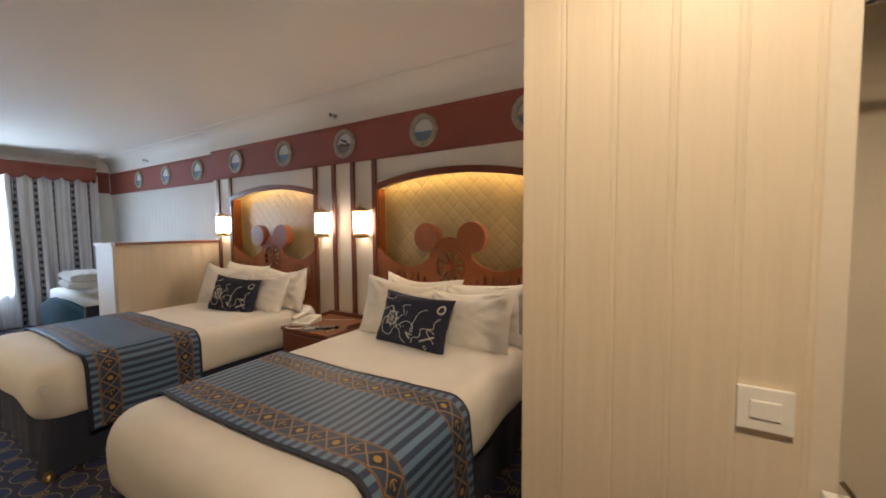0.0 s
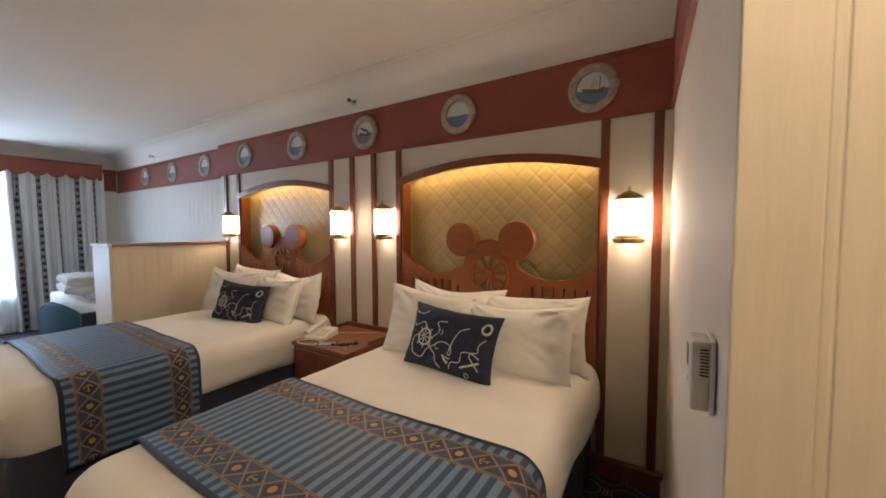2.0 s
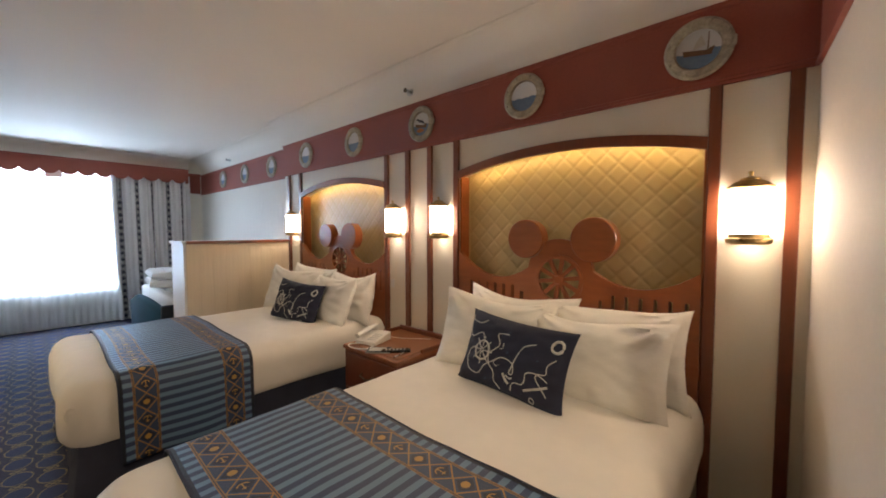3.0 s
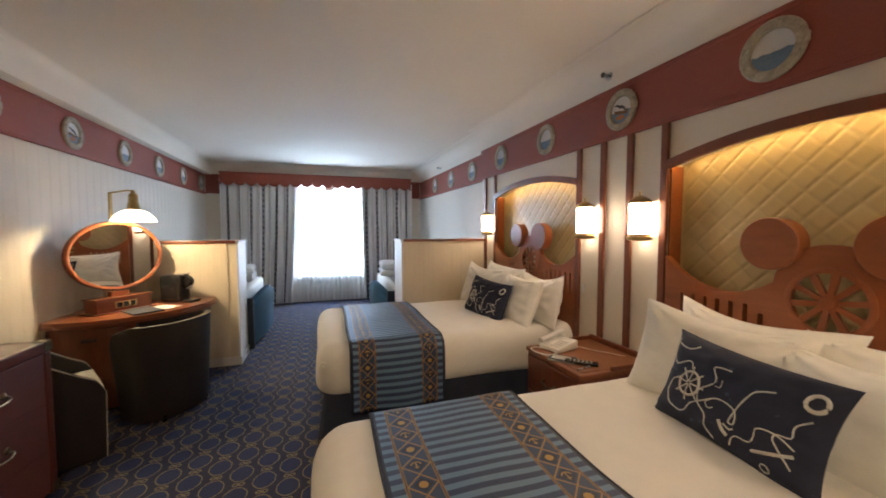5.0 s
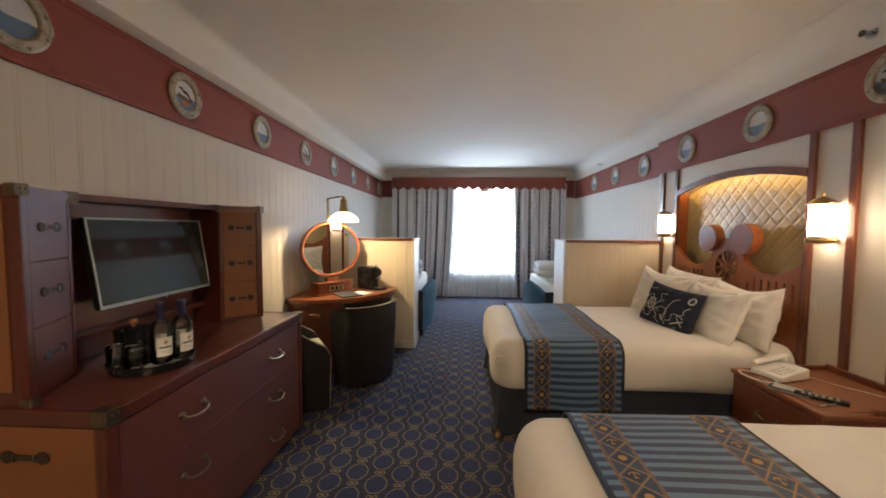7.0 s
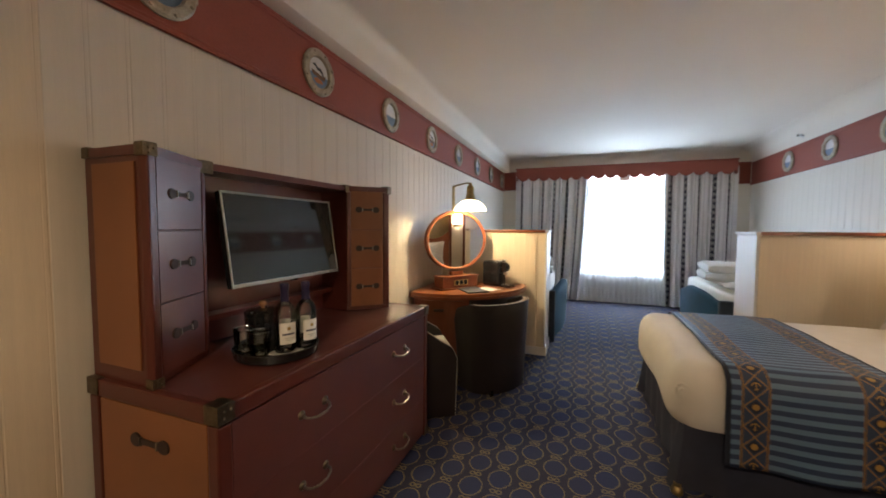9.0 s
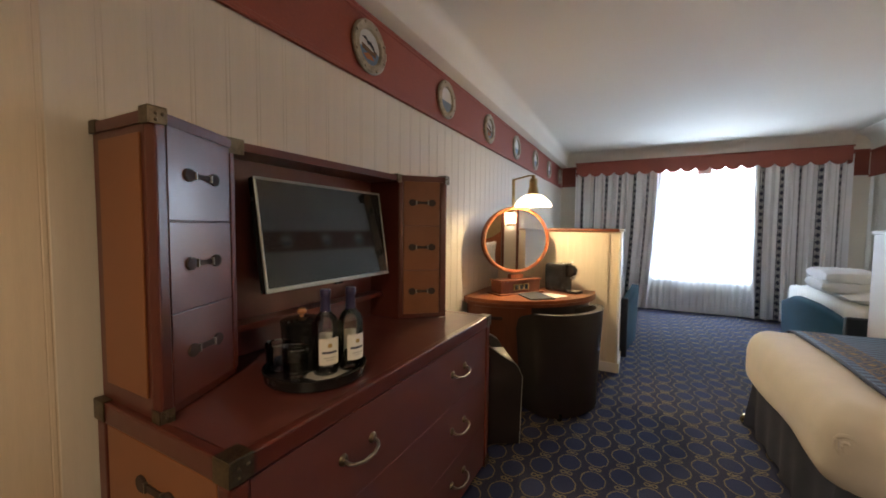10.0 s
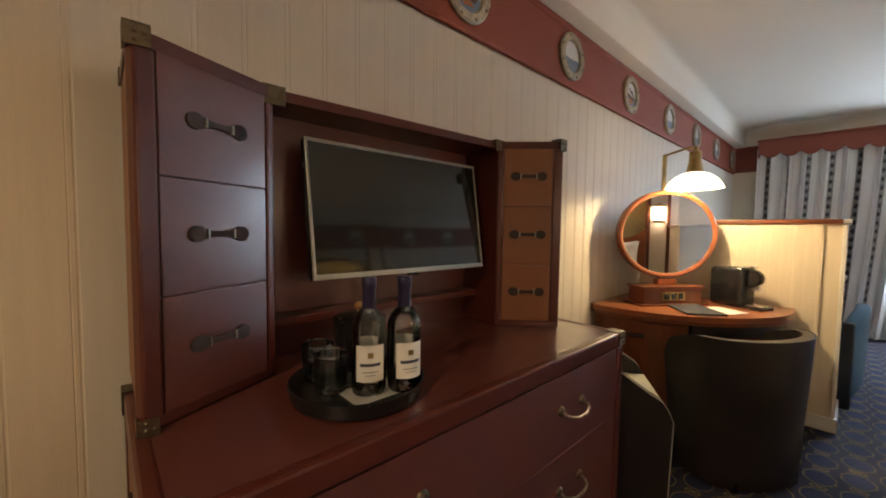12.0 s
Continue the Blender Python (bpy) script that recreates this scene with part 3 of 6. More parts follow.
def divider(name, x_near, x_far, y_wall, y_end, h=1.325):
    s = 1 if y_end > y_wall else -1
    ob = tagged(new(name), "half-height cream boarded divider with dark wood cap", "divider", kind="structure")
    part("body", box(x_far, x_near - 0.014, y_wall, y_end - s * 0.02, 0, h - 0.03), DIVIDER_LIT, ob)
    part("end_panel", box(x_far - 0.01, x_near, y_end - s * 0.02, y_end, 0.0, h - 0.03, 0.004), WHITE, ob, "white painted end panel")
    part("cap", box(x_near - 0.05, x_near + 0.02, y_wall, y_end - s * 0.02, h - 0.03, h, 0.006), MAHOGANY, ob, "dark wood cap rail")
    part("cap_end", box(x_far - 0.02, x_near + 0.018, y_end - s * 0.019, y_end + s * 0.015, h - 0.028, h - 0.002, 0.005), WHITE, ob, "white cap over the end panel")
    part("cap_top", box(x_far - 0.02, x_near - 0.051, y_wall, y_end - s * 0.02, h - 0.03, h - 0.006, 0.004), WHITE, ob)
    part("skirting", box(x_near, x_near + 0.012, y_wall, y_end + s * 0.012, 0.001, 0.09, 0.003), WHITE, ob)
    part("end_skirting", box(x_far - 0.01, x_near - 0.001, y_end, y_end + s * 0.012, 0.001, 0.09, 0.003), WHITE, ob)
    return ob


DIV_L = divider("divider_left", -4.62, -5.03, Y_LEFT, 0.165)
DIV_R = divider("divider_right", -4.50, -4.93, Y_PANEL + 0.08, 1.885)

# ---- portholes on the border ----


def porthole():
    e = thing("porthole_picture", "brass-ringed porthole with a painted sea view on the red border", "porthole", group="portholes on the border")
    m = FRONTAL
    bm = lathe([(0.086, 0.0), (0.128, 0.0), (0.134, 0.006), (0.134, 0.016), (0.124, 0.022), (0.112, 0.019), (0.104, 0.022), (0.092, 0.02), (0.086, 0.008), (0.086, 0.0)], 40, m=m)
    part("ring", bm, GOLDRING, e, smooth=True)
    part("picture", lathe([(0, 0.006), (0.087, 0.006)], 40, m=m), SEA, e, "pale sky over blue sea")
    for k in range(8):
        a = (k + 0.5) * math.pi / 4
        bm = lathe([(0, 0.028), (0.006, 0.027), (0.009, 0.02), (0.009, 0.015)], 10, m=m @ Matrix.Translation((0.119 * math.cos(a), 0.119 * math.sin(a), 0)))
        part("bolt", bm, GOLDRING, e, smooth=True)
    part("hinge", box(0.120, 0.139, -0.018, -0.004, -0.022, 0.022, 0.005), GOLDRING, e)
    return e


FIRST = porthole()
EVERY = 0.885
FIRST.matrix_basis = pose(-0.535, Y_PANEL - 0.006, 2.245)
for k in range(1, 5):
    copy_thing(FIRST, pose(-0.535 - EVERY * k, Y_PANEL - 0.006, 2.245))
for k in range(1, 4):
    copy_thing(FIRST, pose(-0.535 - EVERY * (k + 4) - 0.15, Y_RIGHT - 0.006, 2.245))
for k in range(8):
    copy_thing(FIRST, pose(-1.61 - EVERY * k, Y_LEFT + 0.006, 2.252, 0, 0, 180))

BOATWOOD = mat("painted_boat_brown", (0.16, 0.09, 0.05), 0.6, bump=0)
ORANGEPAINT = mat("painted_orange_patch", (0.42, 0.16, 0.06), 0.6, bump=0)
DARKPAINT = mat("painted_dark_figurehead", (0.03, 0.035, 0.05), 0.6, bump=0)


def boat_picture(m, dark):
    """Flat painted boat inside a porthole."""
    e = thing("painted_boat", "small painted boat inside the porthole picture", "picture", m, "painted boats")
    hull = [(-0.055, -0.02), (0.05, -0.035), (0.062, 0.0), (0.03, -0.012), (-0.06, 0.005)]
    part("hull", prism(hull, 0.0075, 0.0095, m=FRONTAL), BOATWOOD, e)
    if dark:
        bird = [(-0.058, 0.036), (-0.034, 0.046), (-0.012, 0.030), (0.012, 0.030), (0.034, 0.012), (0.046, -0.014), (0.030, -0.006), (0.006, 0.012), (-0.014, 0.010), (-0.028, 0.028), (-0.044, 0.032)]
        part("figure", prism(bird, 0.0098, 0.0112, m=FRONTAL), DARKPAINT, e, "dark painted figure")
        part("foreground", prism([(-0.050, -0.046), (-0.012, -0.030), (0.022, -0.040), (0.036, -0.058), (-0.020, -0.064)], 0.0098, 0.0108, m=FRONTAL), ORANGEPAINT, e, "orange painted patch")
        return e
    part("sail", prism([(-0.02, 0.0), (0.03, 0.012), (0.012, 0.06), (-0.01, 0.03)], 0.0075, 0.0090, m=FRONTAL), ROPE, e)
    part("mast", prism([(0.034, -0.01), (0.039, -0.01), (0.042, 0.066), (0.038, 0.066)], 0.0075, 0.0092, m=FRONTAL), BOATWOOD, e)
    return e


for k in (0, 2):
    boat_picture(pose(-0.535 - EVERY * k, Y_PANEL - 0.006, 2.245), k == 2)
for k in (1, 3):
    boat_picture(pose(-1.61 - EVERY * k, Y_LEFT + 0.006, 2.252, 0, 0, 180), True)

# ---- headboards ----


def headboard(c):
    e = thing("headboard", "carved mahogany headboard with spoked wheel in a lit arched niche", "headboard", pose(c, Y_PANEL, 0), "headboards")
    wx, wz, wr = 0.03, 1.143, 0.134

    def top(x):
        t = abs(x - wx)
        rise = 1.185 + math.sqrt(max(0.0, 0.195 ** 2 - t * t)) if t < 0.194 else 0.0
        dip = 1.128 + 0.135 * ((t - 0.42) / 0.30) ** 2
        return max(dip if t > 0.16 else 1.20, rise)

    def spans(x):
        t = x - wx
        hi = top(x)
        if abs(t) < wr - 1e-3:
            h = math.sqrt(wr * wr - t * t)
            return [(0.3, wz - h), (wz + h, hi)]
        s = (abs(t) - 0.205) / 0.066
        if 0 <= s < 7 and abs(s - int(s) - 0.5) < 0.15:
            z1 = 1.085 if int(s) > 0 else 1.05
            return [(0.3, 0.90), (z1, hi)]
        return [(0.3, hi)]

    bm = columns(-HALF + 0.006, HALF - 0.006, 260, spans, -0.018, 0.022)
    bmesh.ops.remove_doubles(bm, verts=bm.verts, dist=2e-4)
    part("panel", bm, MAHOG_H, e, "carved board with slots below a sweeping curve")
    for sgn, r in ((-1, 0.117), (1, 0.122)):
        bm = lathe([(0, 0.055), (r - 0.004, 0.055), (r, 0.05), (r, -0.02), (0, -0.02)], 48, m=FRONTAL @ Matrix.Translation((wx + sgn * 0.202, 1.378, 0)))
        part("disc", bm, MAHOG_H, e, "thick round mahogany disc", smooth=True)
    wheel = part("wheel", lathe([(wr - 0.012, 0.024), (wr + 0.004, 0.026), (wr + 0.012, 0.024), (wr + 0.012, 0.017), (wr - 0.012, 0.017), (wr - 0.012, 0.024)], 48, m=FRONTAL @ Matrix.Translation((wx, wz, 0))), MAHOG_H, e, smooth=True)
    part("hub", lathe([(0, 0.03), (0.022, 0.03), (0.026, 0.024), (0.026, 0.0), (0, 0.0)], 24, m=FRONTAL @ Matrix.Translation((wx, wz, 0))), MAHOG_H, wheel, smooth=True)
    for k in range(10):
        a = k * math.pi / 5 + 0.15
        q = FRONTAL @ Matrix.Translation((wx, wz, 0)) @ Matrix.Rotation(a, 4, "Z")
        bm = prism([(0.02, -0.010), (wr - 0.01, -0.013), (wr - 0.01, 0.013), (0.02, 0.010)], 0.002, 0.018, m=q)
        part("spoke", bm, MAHOG_H, wheel)
    # arched frame of the niche
    n = 36
    bm = bmesh.new()
    rows = []
    for k in range(n + 1):
        x = -HALF + 2 * HALF * k / n
        z = arch_z(x)
        rows.append([bm.verts.new(p) for p in ((x, -0.026, z - 0.026), (x, -0.026, z + 0.028), (x, -0.001, z + 0.028), (x, -0.001, z - 0.026))])
    for a, b in zip(rows, rows[1:]):
        for i in range(4):
            bm.faces.new((a[i], a[(i + 1) % 4], b[(i + 1) % 4], b[i]))
    bm.faces.new(rows[0])
    bm.faces.new(rows[-1])
    part("arch_frame", bm, MAHOGANY, e, "curved mahogany arch moulding", smooth=True)
    for sgn in (-1, 1):
        part("jamb", box(sgn * (HALF - 0.012), sgn * (HALF - 0.001), 0.001, NICHE - 0.012, 0.3, arch_z(HALF) - 0.01), MAHOG_H, e)
    # light strip hidden behind the arch
    bm = bmesh.new()
    rows = []
    for k in range(n + 1):
        x = (-HALF + 0.03) + 2 * (HALF - 0.03) * k / n
        z = arch_z(x) - 0.004
        rows.append([bm.verts.new(p) for p in ((x, 0.002, z - 0.005), (x, 0.014, z - 0.005), (x, 0.014, z + 0.001), (x, 0.002, z + 0.001))])
    for a, b in zip(rows, rows[1:]):
        for i in range(4):
            bm.faces.new((a[i], a[(i + 1) % 4], b[(i + 1) % 4], b[i]))
    part("light_strip", bm, LED, e, "warm glowing light strip under the arch")
    return e


for c in HB:
    headboard(c)


def quilted_panel(c):
    """Padded niche panel: soft diamonds with sunk seams."""
    e = thing("quilted_panel", "gold diamond-quilted fabric panel at the back of the niche", "wall panel", pose(c, Y_PANEL + NICHE - 0.009, 0), "quilted panels")
    s = 0.062

    def f(u, v):
        x = -HALF + 0.004 + 2 * (HALF - 0.004) * u
        top = arch_z(x) + 0.004
        z = 0.86 + (top - 0.86) * v
        a, b = (x + z) / s, (x - z) / s
        da, db = abs(a / 2 - round(a / 2)), abs(b / 2 - round(b / 2))
        puff = min(1, da * 7) ** 0.7 * min(1, db * 7) ** 0.7
        return Vector((x, 0.006 - 0.0045 * puff, z))

    part("padding", grid(240, 170, f), QUILT, e, smooth=True)
    for s in (-1, 1):
        part("piping", tube([(s * (HALF - 0.018), -0.004, 0.86), (s * (HALF - 0.018), -0.004, arch_z(HALF) - 0.01)], 0.005, 6), QUILT, e, "fabric piping", smooth=True)
    return e


for c in HB:
    quilted_panel(c)

# ---- wall lanterns ----


def lantern(x):
    e = thing("wall_lantern", "lit brass wall lantern with opal glass cylinder on the panelled wall", "wall lamp", pose(x, Y_PANEL - 0.058, 1.380), "wall lanterns by the beds")
    q = Matrix.Diagonal((0.74, 0.62, 0.93, 1))
    part("glass", lathe([(0.084, 0.03), (0.088, 0.05), (0.088, 0.225), (0.084, 0.24), (0.0, 0.24)], 36, m=q), SHADEGLASS, e, "glowing opal glass", smooth=True)
    part("base", lathe([(0.086, -0.010), (0.104, -0.002), (0.108, 0.008), (0.108, 0.016), (0.094, 0.02), (0.09, 0.03), (0.09, 0.038), (0.084, 0.038), (0.084, -0.008), (0.086, -0.010)], 36, m=q), BRASS, e, smooth=True)
    part("cap", lathe([(0.09, 0.236), (0.108, 0.240), (0.109, 0.247), (0.094, 0.254), (0.075, 0.268), (0.05, 0.276), (0.048, 0.283), (0.03, 0.288), (0.012, 0.292), (0.010, 0.30), (0.014, 0.306), (0.012, 0.314), (0, 0.318)], 36, m=q), BRASS, e, smooth=True)
    part("diffuser", lathe([(0, -0.004), (0.083, -0.004)], 36, m=q), BOTTOMGLASS, e, "glowing opal bottom glass")
    part("back_plate", box(-0.034, 0.034, 0.050, 0.057, 0.0, 0.22, 0.003), BRASS, e)
    for z in (0.004, 0.226):
        part("arm", box(-0.012, 0.012, 0.030, 0.057, z, z + 0.008, 0.002), BRASS, e)
    return e


for x in (-0.331, -2.085, -2.593, -4.347):
    lantern(x)

# ---- beds ----
BED_W, BED_FOOT, BED_TOP = 1.37, 0.955, 0.672
BEDS = (-1.15, -3.42)


def bed(cx):
    e = thing("bed", "double bed made up with white duvet over a navy skirt", "bed", pose(cx, BED_FOOT, 0), "beds")
    w, ln = BED_W / 2, Y_PANEL - 0.03 - BED_FOOT
    part("base", box(-w + 0.07, w - 0.07, 0.08, ln, 0.05, 0.36), SKIRT, e)
    # skirt with soft folds on three sides
    path = [(-w + 0.045, ln), (-w + 0.045, 0.10), (-w + 0.06, 0.07), (-w + 0.09, 0.055), (w - 0.09, 0.055), (w - 0.06, 0.07), (w - 0.045, 0.10), (w - 0.045, ln)]
    pts = []
    for (x0, y0), (x1, y1) in zip(path, path[1:]):
        k = max(2, int(math.hypot(x1 - x0, y1 - y0) / 0.03))
        pts += [(x0 + (x1 - x0) * i / k, y0 + (y1 - y0) * i / k) for i in range(k)]
    pts.append(path[-1])
    N = len(pts) - 1
    corner = [i for i, p in enumerate(pts) if abs(abs(p[0]) - (w - 0.075)) < 0.03 and p[1] < 0.09]

    def sk(u, v):
        i = min(N, int(round(u * N)))
        x, y = pts[i]
        out = 0.010 * math.sin(i * 0.9) * (1 - v) + 0.006 * math.sin(i * 0.37)
        flare = 0.05 * (1 - v) * (1 if i in corner else 0)
        nx, ny = (math.copysign(1, x), 0) if y > 0.09 else ((0, -1) if abs(x) < w - 0.08 else (math.copysign(0.7, x), -0.7))
        return Vector((x + nx * (out + flare), y + ny * (out + flare), 0.012 + 0.36 * v))

    part("skirt", grid(N, 6, sk), SKIRT, e, "dark navy pleated bed skirt", smooth=True)
    # duvet: a shell round the sides and foot with rounded corners, closed over the top
    rc = 0.15
    line, turns = [], []
    run = ln - rc
    for k in range(int(run / 0.022) + 1):
        line.append((-w, ln - run * k / int(run / 0.022), -1, 0))
    for k in range(1, 12):
        a = math.pi + k * math.pi / 24
        line.append((-w + rc + rc * math.cos(a), rc + rc * math.sin(a), math.cos(a), math.sin(a)))
    n = int((2 * w - 2 * rc) / 0.022)
    for k in range(n + 1):
        line.append((-w + rc + (2 * w - 2 * rc) * k / n, 0.0, 0, -1))
    line += [(-x, y, -nx, ny) for x, y, nx, ny in reversed(line[:int(run / 0.022) + 12])]
    step = [0.0]
    for p, q in zip(line, line[1:]):
        step.append(step[-1] + math.hypot(q[0] - p[0], q[1] - p[1]))
    curl = [min(range(len(line)), key=lambda i: math.hypot(line[i][0] - sg * (w - 0.02), line[i][1] - 0.10)) for sg in (-1, 1)]
    prof = [(0.052, 0.345), (0.024, 0.352), (0.008, 0.378), (0.002, 0.41), (0.0, 0.44), (0.0, 0.47), (0.0, 0.50), (0.0, 0.53), (0.004, 0.565), (0.014, 0.602), (0.030, 0.632), (0.052, 0.654), (0.078, 0.667), (0.105, BED_TOP)]
    tops = 16
    rows = len(prof) - 1 + tops

    def duvet(u, v):
        i, j = int(round(u * (len(line) - 1))), int(round(v * rows))
        x, y, nx, ny = line[i]
        inset, z = prof[min(j, len(prof) - 1)]
        low = max(0.0, min(1.0, (BED_TOP - z) / 0.3))
        out = -inset + low * (0.007 * math.sin(step[i] * 6.5 + 2.2 * noise.noise(Vector((step[i] * 1.7, cx, 0)))) + 0.006 * noise.noise(Vector((step[i] * 5, z * 7, cx))))
        for c in curl:
            rho = math.hypot(step[i] - step[c], z - 0.52)
            out += 0.014 * math.exp(-(rho / 0.10) ** 2)
        x, y = x + nx * out, y + ny * out
        if z < 0.40:
            z += (0.40 - z) / 0.055 * 0.008 * math.sin(step[i] * 4.1 + cx)
        if j >= len(prof):
            t = (j - len(prof) + 1) / tops
            sx, sy = 0.0, min(max(y, 0.62), ln)
            x, y = x + (sx - x) * t, y + (sy - y) * t
        z += (1 - low) * (0.010 * noise.noise(Vector((x * 2.2 + cx, y * 2.2, 3.1))) + 0.003 * noise.noise(Vector((x * 6 + cx, y * 6, 1.0))))
        return Vector((x, min(y, ln), z))

    part("duvet", grid(len(line) - 1, rows, duvet), LINEN, e, "smooth white duvet tucked with rolled corners", smooth=True)
    for sg in (-1, 1):
        part("foot", lathe([(0, 0), (0.022, 0), (0.028, 0.008), (0.026, 0.03), (0.018, 0.04), (0.018, 0.055), (0, 0.055)], 16, m=Matrix.Translation((sg * (w - 0.02), 0.035, 0))), BRASS, e, "small brass castor foot", smooth=True)
    # the foot corners are rolled up into a flat spiral
    for sg in (-1, 1):
        pts = []
        for k in range(48):
            a = k * 0.26
            r = 0.006 + 0.0035 * a
            pts.append((r * math.cos(a), r * math.sin(a) * 1.1, -0.016 * (r / 0.07) ** 2))
        turn = Matrix.Translation((sg * (w - 0.036), 0.051, 0.525)) @ Matrix.Rotation(math.radians(52 * sg), 4, "Z") @ Matrix.Rotation(math.pi / 2, 4, "X")
        part("rolled_corner", tube([turn @ Vector(p) for p in pts], 0.0100, 8), LINEN, e, "rolled duvet corner", smooth=True)
    return e


for cx in BEDS:
    bed(cx)


def bed_runner(cx):
    """The striped throw, over the bed and down both sides."""
    e = thing("bed_runner", "blue striped bed runner with gold anchor bands across the duvet", "bed runner", pose(cx, 1.175, 0), "bed runners")
    half, r, zt, zb = BED_W / 2 + 0.012, 0.105, BED_TOP + 0.012, 0.225
    seg = [half - r, r * math.pi / 2, zt - r - zb]
    total = sum(seg)
    width = 0.65

    def f(u, v):
        s = 2 * v - 1
        d = abs(s) * total
        if d < seg[0]:
            x, z = d, zt
        elif d < seg[0] + seg[1]:
            a = (d - seg[0]) / r
            x, z = half - r + r * math.sin(a), zt - r + r * math.cos(a)
        else:
            x, z = half, zt - r - (d - seg[0] - seg[1])
        y = width * u
        low = max(0.0, (zt - r - z) / (zt - r - zb))
        x += 0.020 * low + 0.012 * low * math.sin(u * 9 + cx)
        x = math.copysign(x, s)
        z += noise.noise(Vector((x * 2.2 + cx, (y + 0.22) * 2.2, 3.1))) * 0.010 * (1 - low) + 0.003 * noise.noise(Vector((x * 7, y * 7, cx)))
        return Vector((x, y + 0.01 * math.sin(x * 4 + cx), z))

    bm = grid(26, 110, f, uvf=lambda u, v: (u * width, v * 2 * total))
    ob = part("cloth", bm, RUNNER, e, smooth=True)
    md = ob.modifiers.new("thickness", "SOLIDIFY")
    md.thickness, md.offset = 0.006, 1
    for u in (0.0, 1.0):
        part("hem", tube([f(u, k / 90) + Vector((0, 0, 0.003)) for k in range(91)], 0.0055, 6), SKIRT, e, "navy hem", smooth=True)
    return e


for cx in BEDS:
    bed_runner(cx)


def pillow_mesh(w, h, t, seed, puff=0.54, folds=0.0):
    """A stuffed pillow lying in the x-z plane, thickness along y, corners drawn out."""
    bm = bmesh.new()
    n = 36
    for side in (-1, 1):
        def f(u, v):
            a, b = 2 * u - 1, 2 * v - 1
            pin = 1 - 0.085 * (1 - abs(b) ** 2) * abs(a) ** 3
            pin2 = 1 - 0.10 * (1 - abs(a) ** 2) * abs(b) ** 3
            th = ((1 - abs(a) ** 2.6) * (1 - abs(b) ** 2.6)) ** puff
            wr = 0.011 * noise.noise(Vector((a * 2.2, b * 2.2, seed))) + 0.006 * noise.noise(Vector((a * 5, b * 5, seed + side)))
            crease = 0.012 * math.sin(6 * (a + 0.6 * b) + seed) * abs(a) ** 2 * (1 - abs(a)) * 2
            edge = max(abs(a), abs(b))
            crease += 0.007 * math.sin(13 * math.atan2(b, a) + 3 * noise.noise(Vector((a * 2, b * 2, seed)))) * edge ** 3 * (1 - edge) * 4
            for ca in (-0.95, 0.95):
                d, ang = math.hypot(a - ca, b - 0.95), math.atan2(b - 0.95, a - ca)
                crease += folds * 0.013 * math.sin(11 * ang + seed * 1.7 + 2 * d) * math.exp(-(d / 0.7) ** 2) * min(1.0, d * 4)
            sag = folds * 0.035 * max(0.0, b) ** 2 * (1 - abs(a) ** 2) * (1 + 0.7 * math.sin(a * 2 + seed * 2.3))
            return Vector((a * w / 2 * pin, side * (t / 2 * th + (wr + crease) * min(1.0, th * 2)), b * h / 2 * pin2 - sag))
        grid(n, n, f, bm)
    bmesh.ops.remove_doubles(bm, verts=bm.verts, dist=1e-4)
    return bm


def pillow(m, seed, w=0.62, h=0.44, t=0.2):
    e = thing("pillow", "plump white cotton pillow leaning against the headboard", "pillow", m, "white pillows")
    part("pillowcase", pillow_mesh(w, h, t, seed, folds=0.7), PILLOWCASE, e, smooth=True)
    return e


